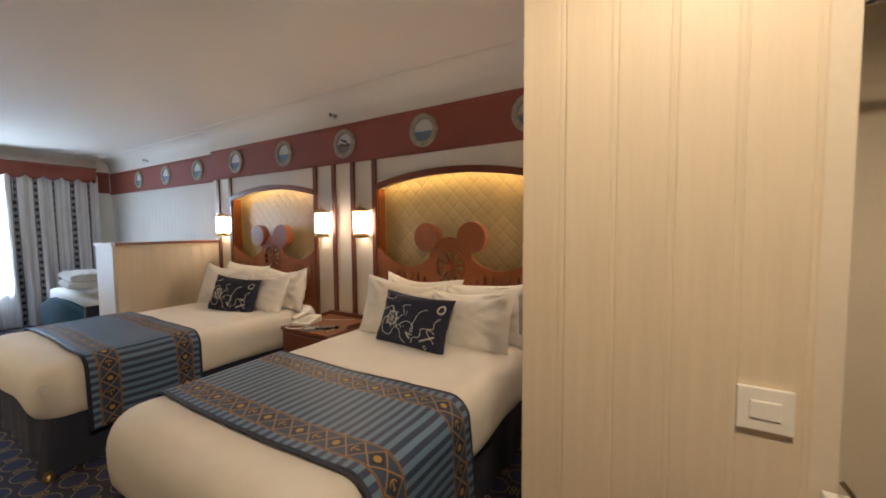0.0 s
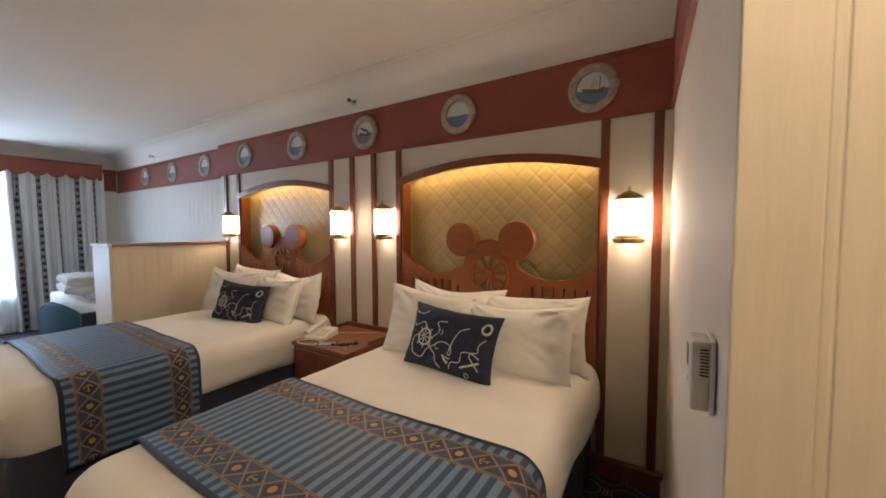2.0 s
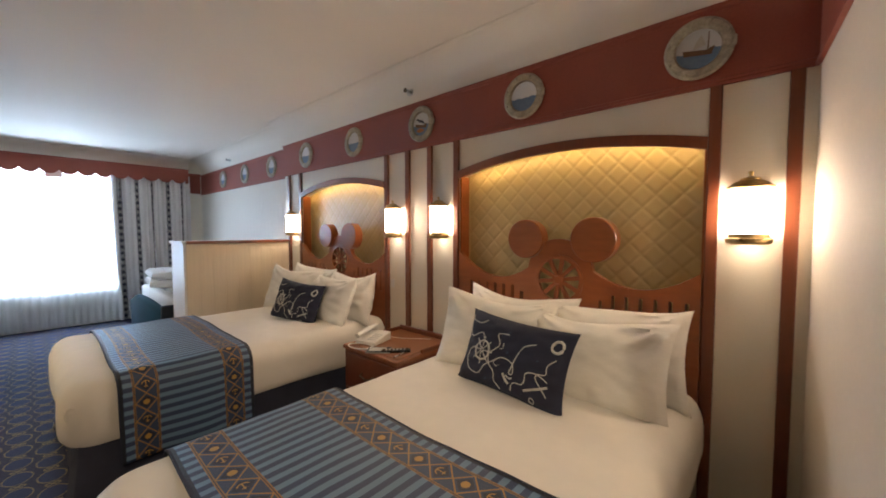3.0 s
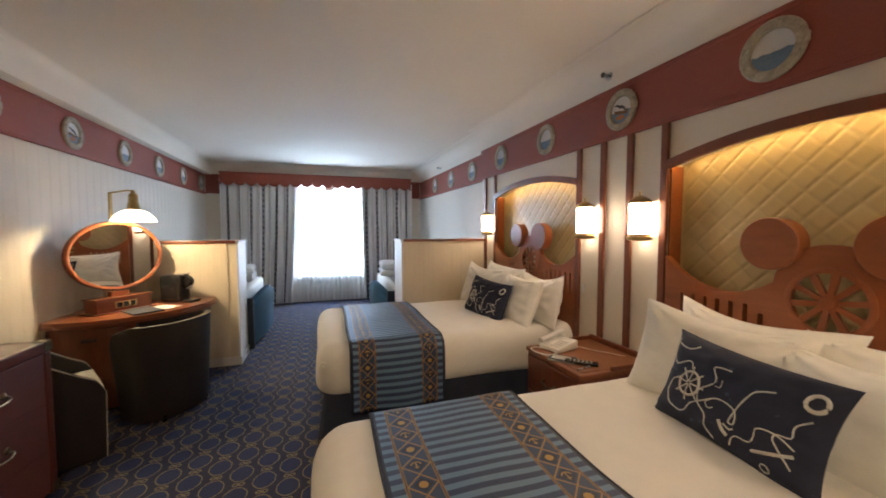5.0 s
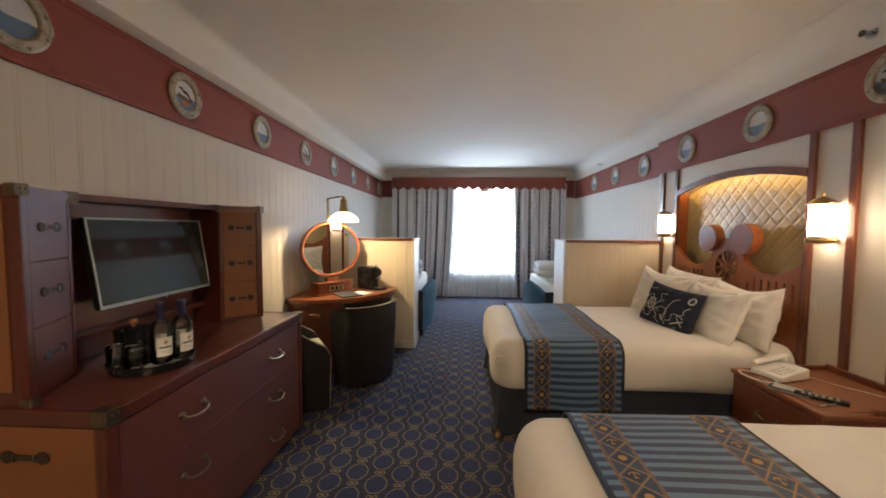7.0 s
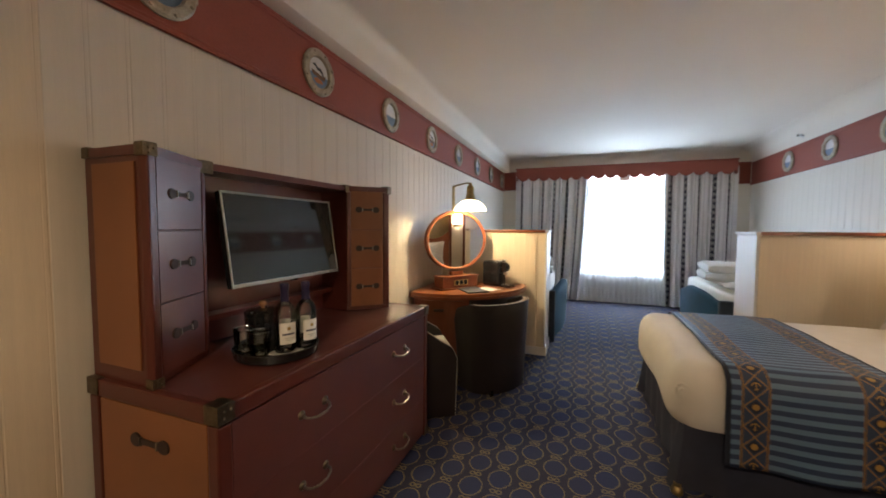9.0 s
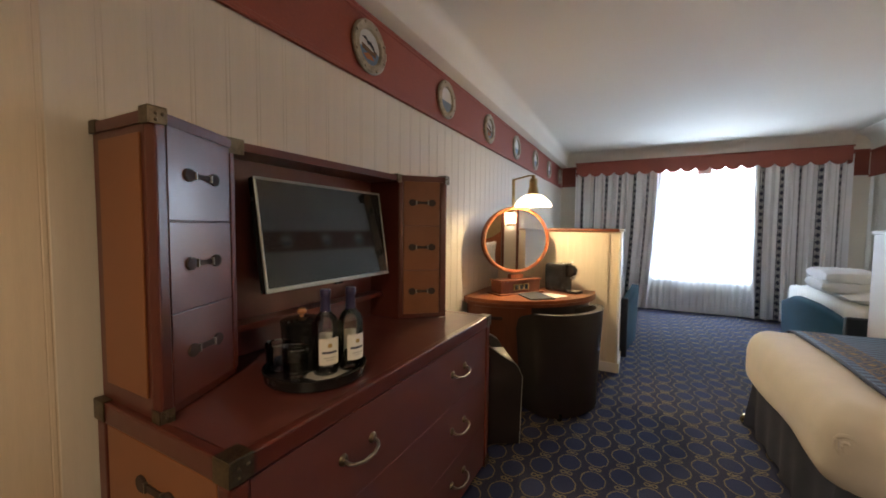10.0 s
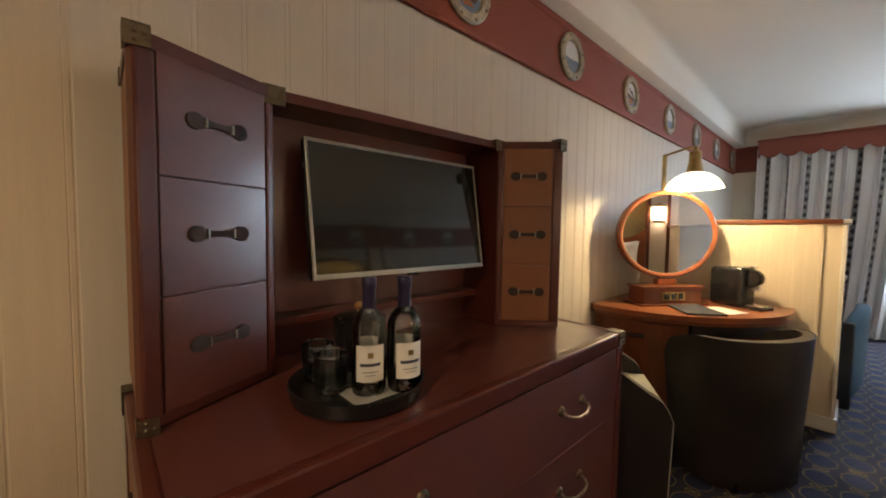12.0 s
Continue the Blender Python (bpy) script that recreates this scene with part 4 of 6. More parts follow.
def cushion(m):
    e = thing("throw_cushion", "navy cushion printed with ivory ship wheel and ropes", "cushion", m, "navy cushions")
    w, h, t = 0.60, 0.37, 0.14
    part("cover", pillow_mesh(w, h, t, 5.0), CUSHION, e, smooth=True)

    def at(x, z):
        """Point of the print just above the cover's own puffed and wrinkled face."""
        a, b = max(-0.97, min(0.97, x / w * 2)), max(-0.97, min(0.97, z / h * 2))
        th = ((1 - abs(a) ** 2.6) * (1 - abs(b) ** 2.6)) ** 0.54
        wr = 0.011 * noise.noise(Vector((a * 2.2, b * 2.2, 5.0))) + 0.006 * noise.noise(Vector((a * 5, b * 5, 4.0)))
        edge = max(abs(a), abs(b))
        wr += 0.012 * math.sin(6 * (a + 0.6 * b) + 5.0) * abs(a) ** 2 * (1 - abs(a)) * 2
        wr += 0.007 * math.sin(13 * math.atan2(b, a) + 3 * noise.noise(Vector((a * 2, b * 2, 5.0)))) * edge ** 3 * (1 - edge) * 4
        pin, pin2 = 1 - 0.085 * (1 - b * b) * abs(a) ** 3, 1 - 0.10 * (1 - a * a) * abs(b) ** 3
        return Vector((a * w / 2 * pin, -(t / 2 * th + wr * min(1.0, th * 2) + 0.001), b * h / 2 * pin2))

    def rope(pts, r=0.0023):
        line = []
        for i in range(len(pts) - 1):
            p0, p1, p2, p3 = pts[max(0, i - 1)], pts[i], pts[i + 1], pts[min(len(pts) - 1, i + 2)]
            for k in range(6):
                s = k / 6
                q = [0.5 * (2 * p1[j] + (p2[j] - p0[j]) * s + (2 * p0[j] - 5 * p1[j] + 4 * p2[j] - p3[j]) * s * s + (3 * p1[j] - p0[j] - 3 * p2[j] + p3[j]) * s ** 3) for j in (0, 1)]
                line.append(at(*q))
        line.append(at(*pts[-1]))
        return tube(line, r, 5)

    ropes = (
        [(-0.27, 0.15), (-0.27, 0.09), (-0.235, 0.045), (-0.165, 0.075), (-0.14, 0.05)],
        [(-0.19, 0.0), (-0.235, -0.03), (-0.215, -0.10), (-0.14, -0.12), (-0.10, -0.07), (-0.06, -0.04), (-0.01, -0.01), (0.05, -0.02), (0.065, -0.06), (0.045, -0.065), (0.055, -0.02), (0.085, 0.06), (0.14, 0.09)],
        [(0.0, 0.10), (-0.06, 0.09), (-0.04, 0.04), (-0.085, -0.01), (-0.08, -0.05), (-0.04, -0.09), (-0.03, -0.13), (0.0, -0.155)],
        [(0.25, 0.05), (0.22, 0.02), (0.215, -0.02), (0.18, -0.03), (0.185, -0.06), (0.235, -0.11)],
        [(0.235, -0.05), (0.18, -0.03), (0.13, -0.04), (0.12, -0.09), (0.07, -0.10), (0.06, -0.14)],
        [(-0.26, 0.13), (-0.20, 0.12), (-0.16, 0.145)],
    )
    for pts in ropes:
        part("rope_print", rope(pts, 0.0026), ROPE, e, "ivory printed rope")
    part("hook_print", rope([(-0.02, 0.055), (-0.018, 0.03), (-0.035, 0.028)], 0.0016), ROPE, e)
    part("hook_print", rope([(-0.03, -0.02), (-0.05, -0.04), (-0.035, -0.055), (-0.02, -0.045)], 0.0016), ROPE, e)
    c = (-0.135, -0.005)
    ring = [at(c[0] + 0.045 * math.cos(k * math.pi / 12), c[1] + 0.045 * math.sin(k * math.pi / 12)) for k in range(24)]
    wh = part("wheel_print", tube(ring, 0.005, 5, closed=True), ROPE, e, "ivory printed ship wheel")
    for k in range(8):
        a = k * math.pi / 4
        part("wheel_spoke", tube([at(c[0] + r * math.cos(a), c[1] + r * math.sin(a)) for r in (0.006, 0.03, 0.066)], 0.0028, 5), ROPE, wh)
    part("telescope_print", rope([(0.125, -0.115), (0.18, -0.092), (0.235, -0.068)], 0.0055), ROPE, e, "ivory printed telescope")
    part("ship_print", rope([(0.012, -0.075), (0.03, -0.098), (0.05, -0.112)], 0.0060), ROPE, e, "ivory printed ship")
    part("sail_print", rope([(0.03, -0.078), (0.05, -0.088), (0.062, -0.080)], 0.0032), ROPE, e)
    ring = [at(0.165 + 0.015 * math.cos(k * math.pi / 6), -0.150 + 0.013 * math.sin(k * math.pi / 6)) for k in range(12)]
    part("compass_print", tube(ring, 0.0022, 5, closed=True), ROPE, e)
    ring = [at(0.240 + 0.026 * math.cos(k * math.pi / 8), 0.105 + 0.026 * math.sin(k * math.pi / 8)) for k in range(16)]
    part("lifebuoy_print", tube(ring, 0.0065, 5, closed=True), ROPE, e)
    return e


for i, (cx, wide, lean) in enumerate(((-1.105, 0.0, 0.0), (-3.42, 0.05, 0.05))):
    pillow(pose(cx - 0.265 - wide, 2.785, BED_TOP + 0.185, -14, 3, 4), 1.0 + i, 0.70, 0.46, 0.20)
    pillow(pose(cx + 0.265 + 2 * lean, 2.78, BED_TOP + 0.170, -13, -3, -3), 2.0 + i, 0.70, 0.45, 0.20)
    pillow(pose(cx - 0.300 - wide, 2.61, BED_TOP + 0.18, -18, 4, 16), 3.0 + i, 0.66, 0.46, 0.20)
    pillow(pose(cx + 0.230 + lean, 2.63, BED_TOP + 0.150, -21, -2, -5), 4.0 + i, 0.70, 0.44, 0.20)
cushion(pose(-1.155, 2.395, BED_TOP + 0.155, -20, 2, -5))
cushion(pose(-3.33, 2.43, BED_TOP + 0.135, -20, 3, 9))

# ---- bedside table ----


def nightstand():
    e = thing("nightstand", "dark mahogany nightstand with leather top and low back rail", "nightstand", pose(-2.235, 2.36, 0))
    w, d, h = 0.29, 0.56, 0.622
    part("body", box(-w + 0.012, w - 0.012, 0.012, d, 0.06, h - 0.03, 0.004), MAHOGANY, e)
    part("plinth", box(-w + 0.03, w - 0.03, 0.03, d, 0, 0.059), MAHOGANY, e)
    part("top", box(-w, w, 0, d, h - 0.03, h, 0.008), CHERRY, e, "polished cherry top")
    part("inlay", box(-w + 0.035, w - 0.035, 0.035, d - 0.04, h - 0.001, h + 0.003, 0.002), TAN, e, "tan leather inlay")
    part("back_rail", box(-w, w, d - 0.022, d, h, h + 0.035, 0.004), MAHOGANY, e)
    for s in (-1, 1):
        part("side_rail", box(s * w, s * (w - 0.016), 0.22, d - 0.023, h, h + 0.026, 0.004), MAHOGANY, e)
    for z0, z1 in ((0.34, 0.575), (0.08, 0.325)):
        dr = part("drawer", box(-w + 0.03, w - 0.03, 0.0, 0.02, z0, z1, 0.005), MAHOGANY, e)
        z = (z0 + z1) / 2 + 0.01
        part("handle", tube([(-0.06, 0.0, z), (-0.058, -0.022, z - 0.012), (0, -0.03, z - 0.02), (0.058, -0.022, z - 0.012), (0.06, 0.0, z)], 0.006, 8), BRONZE, dr, "dark bronze handle", smooth=True)
    return e


nightstand()


def telephone():
    e = thing("telephone", "white corded desk telephone lying on the nightstand", "telephone", pose(-2.395, 2.535, 0.626, 0, 0, 16) @ Matrix.Diagonal((1, 1, 0.80, 1)))
    bm = box(-0.085, 0.085, -0.10, 0.10, 0, 0.055, 0.012)
    for v in bm.verts:
        if v.co.z > 0.03:
            v.co.z += v.co.y * 0.22
    part("base", bm, WHITEPLASTIC, e, smooth=True)
    hs = part("handset", tube([(-0.055, -0.115, 0.075), (-0.055, -0.075, 0.085), (-0.055, 0, 0.098), (-0.055, 0.075, 0.110), (-0.055, 0.115, 0.108)], 0.02, 12), WHITEPLASTIC, e, smooth=True)
    part("earpiece", lathe([(0, 0.0), (0.026, 0.0), (0.03, 0.012), (0.026, 0.03), (0, 0.034)], 20, m=Matrix.Translation((-0.055, 0.09, 0.075))), WHITEPLASTIC, hs, smooth=True)
    for i in range(4):
        for j in range(3):
            part("key", box(-0.005 + j * 0.025, 0.012 + j * 0.025, -0.07 + i * 0.028, -0.052 + i * 0.028, 0.05 + (-0.06 + i * 0.028) * 0.22, 0.0585 + (-0.06 + i * 0.028) * 0.22, 0.002), CASEGREY, e)
    cord = [(0.0 + 0.11 * math.cos(a) * (1 - a / 30), -0.10 - 0.05 + 0.055 * math.sin(a), 0.006 + 0.0006 * a) for a in [k * 0.35 for k in range(26)]]
    part("cord", tube(cord, 0.0045, 6), WHITEPLASTIC, e, "coiled white cord", smooth=True)
    part("line_cord", tube([(0.06, 0.10, 0.02), (0.16, 0.13, 0.010), (0.26, 0.17, 0.010), (0.36, 0.20, 0.010)], 0.0025, 6), WHITEPLASTIC, e)
    return e


telephone()


def remote():
    e = thing("remote_control", "black television remote lying on the nightstand", "remote control", pose(-2.095, 2.487, 0.626, 0, 0, -42))
    part("body", box(-0.024, 0.024, -0.095, 0.095, 0, 0.017, 0.005), BLACKPLASTIC, e, smooth=True)
    for i in range(6):
        for j in range(3):
            part("button", box(-0.017 + j * 0.013, -0.008 + j * 0.013, -0.07 + i * 0.024, -0.058 + i * 0.024, 0.0165, 0.019), GREYPLASTIC, e)
    n = thing("notepad", "small dark printed notepad lying on the nightstand", "notepad", pose(-2.195, 2.425, 0.626, 0, 0, -50))
    part("pad", box(-0.055, 0.055, -0.08, 0.08, 0, 0.008, 0.001), GREYPLASTIC, n)
    part("cover", box(-0.053, 0.053, -0.078, 0.078, 0.008, 0.0095), NAVYHIDE, n)
    part("cover_picture", box(-0.040, 0.030, -0.065, 0.045, 0.0096, 0.0105), SEATMAT, n, "pale printed picture")
    p = thing("pen", "silver ballpoint pen lying on the nightstand", "pen", pose(-2.02, 2.44, 0.632, 0, 0, 15))
    part("barrel", tube([(0, -0.05, 0), (0, 0.06, 0)], 0.0045, 8), SILVER, p)
    part("tip", tube([(0, 0.06, 0), (0, 0.072, 0)], 0.002, 8), BRONZE, p)


remote()

# ---- window dressing ----


def cloth(name, y0, y1, x, z0, z1, pitch, amp, material, label, category, stretch=1.45, seed=0.0, sweep=0.0):
    e = thing(name, label, category, pose(x, (y0 + y1) / 2, z0))
    w, h = y1 - y0, z1 - z0
    nu = int(w / pitch * 14)

    def f(u, v):
        ph = 2 * math.pi * w / pitch * u + 1.1 * math.sin(u * 7 + seed) + 0.5 * math.sin(u * 17 + 2 * seed)
        open_ = 1.0 + 0.35 * (1 - v)
        dx = amp * open_ * (math.sin(ph) + 0.3 * math.sin(2 * ph + seed))
        dy = 0.35 * amp * math.cos(ph * 1.0 + v * 0.7)
        side = sweep * (1 - v) ** 1.6 * (u if y0 < 0 else 1 - u)
        return Vector((dx + 0.010 * noise.noise(Vector((u * 9, v * 4, seed))), -w / 2 + w * u + dy + side, h * v))

    ob = part("cloth", grid(nu, 24, f, uvf=lambda u, v: (u * w * stretch, v * h)), material, e, smooth=True)
    return e


cloth("curtain", -0.72, 0.60, X_WIN + 0.15, 0.02, 2.36, 0.155, 0.042, CURTAIN, "heavy grey curtain with dark patterned stripes drawn aside", "curtain", seed=0.4, sweep=-0.12)
cloth("curtain", 1.765, 2.80, X_WIN + 0.15, 0.02, 2.36, 0.150, 0.042, CURTAIN, "heavy grey curtain with dark patterned stripes drawn aside", "curtain", seed=2.1, sweep=0.04)
cloth("sheer_curtain", 0.40, 1.98, X_WIN + 0.085, 0.03, 2.36, 0.085, 0.014, SHEER, "white sheer voile curtain glowing with daylight", "sheer curtain", 1.2, 1.3)


def valance():
    e = thing("valance", "red scalloped pelmet above the curtains", "pelmet", pose(X_WIN + 0.02, 1.035, 0))
    half, pit = 1.745, 0.19

    def low(y):
        t = (y / pit) % 1.0
        return 2.232 + 0.058 * abs(2 * t - 1) ** 2.4

    m = Matrix(((0, 1, 0, 0.17), (1, 0, 0, 0), (0, 0, 1, 0), (0, 0, 0, 1)))
    bm = columns(-half, half, 240, lambda y: [(low(y), 2.462)], 0, 0.018)
    bmesh.ops.transform(bm, matrix=m, verts=bm.verts)
    bmesh.ops.remove_doubles(bm, verts=bm.verts, dist=1e-5)
    part("front", bm, RED, e)
    part("top_moulding", box(0.165, 0.205, -half - 0.012, half + 0.012, 2.45, 2.474, 0.005), RED, e)
    part("top_board", box(0, 0.165, -half, half, 2.45, 2.464), RED, e)
    for s in (-1, 1):
        part("side", box(0.0, 0.169, s * half, s * (half - 0.018), 2.24, 2.449), RED, e)
    return e


valance()
e = thing("curtain_track_box", "small white box under the pelmet above the window", "curtain track", pose(X_WIN + 0.11, 1.17, 2.19))
part("box", box(-0.02, 0.02, -0.09, 0.09, 0, 0.16, 0.004), WHITEPLASTIC, e)

# ---- alcove sofa beds ----


def sofa_bed(y_wall, sgn):
    """Teal sofa bed behind a divider; sgn points from the wall to the aisle."""
    e = thing("sofa_bed", "teal upholstered sofa bed made up with white bedding", "sofa bed", Matrix.Translation((-5.06, y_wall, 0)) @ Matrix.Diagonal((1, sgn, 1, 1)), "alcove sofa beds")
    depth = 1.16
    part("base", box(-1.75, -0.03, 0.02, depth - 0.08, 0.06, 0.45, 0.02), NAVYHIDE, e)
    part("mattress", box(-1.74, -0.04, 0.03, depth - 0.07, 0.45, 0.68, 0.05, 3), LINEN, e, smooth=True)

    def shell(u, v):
        a = u * math.pi
        x = -0.02 - 1.15 * u
        bul = depth + 0.10 * math.sin(min(1, u * 1.5) * math.pi / 2)
        top = 0.56 + 0.11 * math.sin(min(1.0, u * 1.9) * math.pi / 2) - 0.10 * max(0, u - 0.7) / 0.3
        return Vector((x, bul - 0.02 * (1 - v) , 0.05 + (top - 0.05) * v))

    bm = grid(36, 10, shell)
    ob = part("side_panel", bm, TEAL, e, "curved teal padded side", smooth=True)
    md = ob.modifiers.new("padding", "SOLIDIFY")
    md.thickness, md.offset = 0.09, 0
    bv = ob.modifiers.new("rounding", "BEVEL")
    bv.width, bv.segments = 0.03, 3
    part("end_panel", box(-0.03, 0.03, depth - 0.16, depth + 0.05, 0.03, 0.63, 0.018, 3), NAVYHIDE, e, "dark navy end panel", smooth=True)
    q = part("quilt", pillow_mesh(1.0, 0.95, 0.16, 7.0), TOWEL, e, "folded white duvet", smooth=True, m=pose(-0.75, 0.62, 0.735, 90, 0, 0))
    return e


def linen_stack(m):
    e = thing("folded_linen", "thick white duvet folded in layers on the sofa bed", "linen", m, "folded linen")
    for k in range(2):
        part("fold", pillow_mesh(0.62 - 0.02 * k, 0.43 - 0.015 * k, 0.115, 9.0 + k, puff=0.20), TOWEL, e, smooth=True, m=pose(0.01 * k, 0.006 * k, 0.050 + 0.094 * k, 90, 0.8 * k, 2 * k))
    return e


sofa_bed(Y_LEFT + 0.02, 1)
sofa_bed(Y_RIGHT - 0.02, -1)
linen_stack(pose(-5.72, -0.06, 0.765, 0, 0, 4))
linen_stack(pose(-5.75, 2.02, 0.765, 0, 0, -6))

# ---- trunk-style dresser ----
DX0, DX1, DFRONT, DTOP = -2.79, -1.338, -0.40, 0.845


def corner_cap(parent, x, y, z, sx, sy, sz=-1, s=0.05):
    """Bronze trunk corner wrapped round three faces."""
    bm = bmesh.new()
    t = 0.004
    box(x + sx * t, x - sx * s, y + sy * t, y - sy * s, z - sz * t, z - sz * 0.0005, 0.001, 1, bm)
    box(x + sx * 0.0005, x + sx * t, y + sy * t, y - sy * s, z, z + sz * s, bm=bm)
    box(x, x - sx * s, y + sy * 0.0005, y + sy * t, z, z + sz * s, bm=bm)
    for a, b in ((0.35, 0.35), (0.75, 0.35), (0.35, 0.75)):
        bmesh.ops.create_uvsphere(bm, u_segments=8, v_segments=5, radius=0.0045, matrix=Matrix.Translation((x - sx * s * a, y + sy * t, z + sz * s * b)))
    return part("corner_cap", bm, BRONZE, parent, "riveted bronze corner")


def bail_handle(parent, x, y, z, w=0.064):
    h = part("handle", tube([(x - w, y + 0.004, z + 0.018), (x - w, y + 0.022, z + 0.012), (x - w * 0.8, y + 0.034, z + 0.008), (x - w * 0.35, y + 0.042, z + 0.003), (x + w * 0.35, y + 0.042, z + 0.003), (x + w * 0.8, y + 0.034, z + 0.008), (x + w, y + 0.022, z + 0.012), (x + w, y + 0.004, z + 0.018)], 0.0052, 8), WORN, parent, "worn metal bail handle", smooth=True)
    for s in (-1, 1):
        part("rose", lathe([(0, 0.010), (0.010, 0.009), (0.016, 0.004), (0.017, 0.0)], 16, m=Matrix.Translation((x + s * w, y, z + 0.018)) @ Matrix.Rotation(-math.pi / 2, 4, "X")), BRONZE, parent, smooth=True)


def strap_handle(parent, m, s=1.0):
    """Leather trunk strap: one bone-shaped piece with two metal buckles."""
    half = [(0.0, 0.0075), (0.036, 0.0075)] + [(0.062 - 0.024 * math.cos(t), 0.021 * math.sin(t)) for t in [0.45 + k * (math.pi - 0.45) / 9 for k in range(10)]]
    top = [(-x, y) for x, y in half[::-1]] + half[1:]
    out = [(x * s, y * s) for x, y in top] + [(x * s, -y * s) for x, y in top[::-1][1:-1]]
    part("strap_handle", prism(out, 0.0005, 0.006, m=FRONTAL, bevel=0.0015), STRAP, parent, "dark leather strap handle", m=m)
    for sg in (-1, 1):
        part("buckle", box(sg * 0.037 * s - 0.003, sg * 0.037 * s + 0.003, -0.0095, -0.0005, -0.013 * s, 0.013 * s, 0.002), WORN, parent, "metal buckle", m=m)


def dresser():
    e = thing("dresser", "oxblood leather trunk-style dresser with bronze corners", "dresser", pose(0, 0, 0))
    part("body", box(DX0 + 0.012, DX1 - 0.012, Y_LEFT + 0.02, DFRONT - 0.03, 0.03, DTOP - 0.022), OXTRIM, e)
    part("plinth", box(DX0 + 0.04, DX1 - 0.04, Y_LEFT + 0.02, DFRONT - 0.06, 0, 0.03), BLACKHIDE, e)
    part("top", box(DX0 + 0.02, DX1 - 0.02, Y_LEFT + 0.02, DFRONT - 0.028, DTOP - 0.022, DTOP - 0.002, 0.002), OXHIDE, e, "oxblood leather top")
    part("top_rail", box(DX0, DX1, DFRONT - 0.03, DFRONT, DTOP - 0.055, DTOP, 0.007), OXTRIM, e, "dark lacquered front edge")
    for x0, x1 in ((DX0, DX0 + 0.03), (DX1 - 0.03, DX1)):
        part("side_rail", box(x0, x1, Y_LEFT + 0.02, DFRONT - 0.0305, DTOP - 0.055, DTOP, 0.006), OXTRIM, e)
    for x0, x1 in ((DX0, DX0 + 0.045), (DX1 - 0.045, DX1)):
        part("corner_post", box(x0, x1, DFRONT - 0.045, DFRONT - 0.001, 0.02, DTOP - 0.056, 0.007), OXTRIM, e)
    for x, s in ((DX1, 1), (DX0, -1)):
        part("side_panel", box(x - s * 0.012, x - s * 0.004, Y_LEFT + 0.07, DFRONT - 0.05, 0.06, DTOP - 0.06, 0.003), TAN, e, "tan leather side panel")
        part("back_post", box(x - s * 0.04, x - s * 0.001, Y_LEFT + 0.02, Y_LEFT + 0.065, 0.02, DTOP - 0.056, 0.005), OXTRIM, e)
        part("foot_rail", box(x - s * 0.04, x - s * 0.002, Y_LEFT + 0.066, DFRONT - 0.046, 0.02, 0.058, 0.004), OXTRIM, e)
    strap_handle(e, pose(DX1 - 0.004, -0.69, 0.685, 0, 0, 90), 1.0)
    z = [0.035, 0.268, 0.530, DTOP - 0.06]
    for z0, z1 in zip(z, z[1:]):
        d = part("drawer", box(DX0 + 0.048, DX1 - 0.048, DFRONT - 0.03, DFRONT - 0.006, z0 + 0.0004, z1 - 0.0004, 0.0012), OXHIDE, e, "oxblood leather drawer front")
        for x in (-2.41, -1.725):
            bail_handle(d, x, DFRONT - 0.006, (z0 + z1) / 2 - 0.005)
    for x, s in ((DX0, -1), (DX1, 1)):
        corner_cap(e, x, DFRONT, DTOP, s, 1)
        corner_cap(e, x, DFRONT - 0.001, 0.024, s, 1, 1)
    corner_cap(e, DX1, Y_LEFT + 0.022, DTOP, 1, -1)
    return e


dresser()
HOL, HIL, HIR, HOR, HTOP = (-1.355, -0.69), (-1.632, -0.825), (-2.475, -0.785), (-2.645, -0.60), 1.578


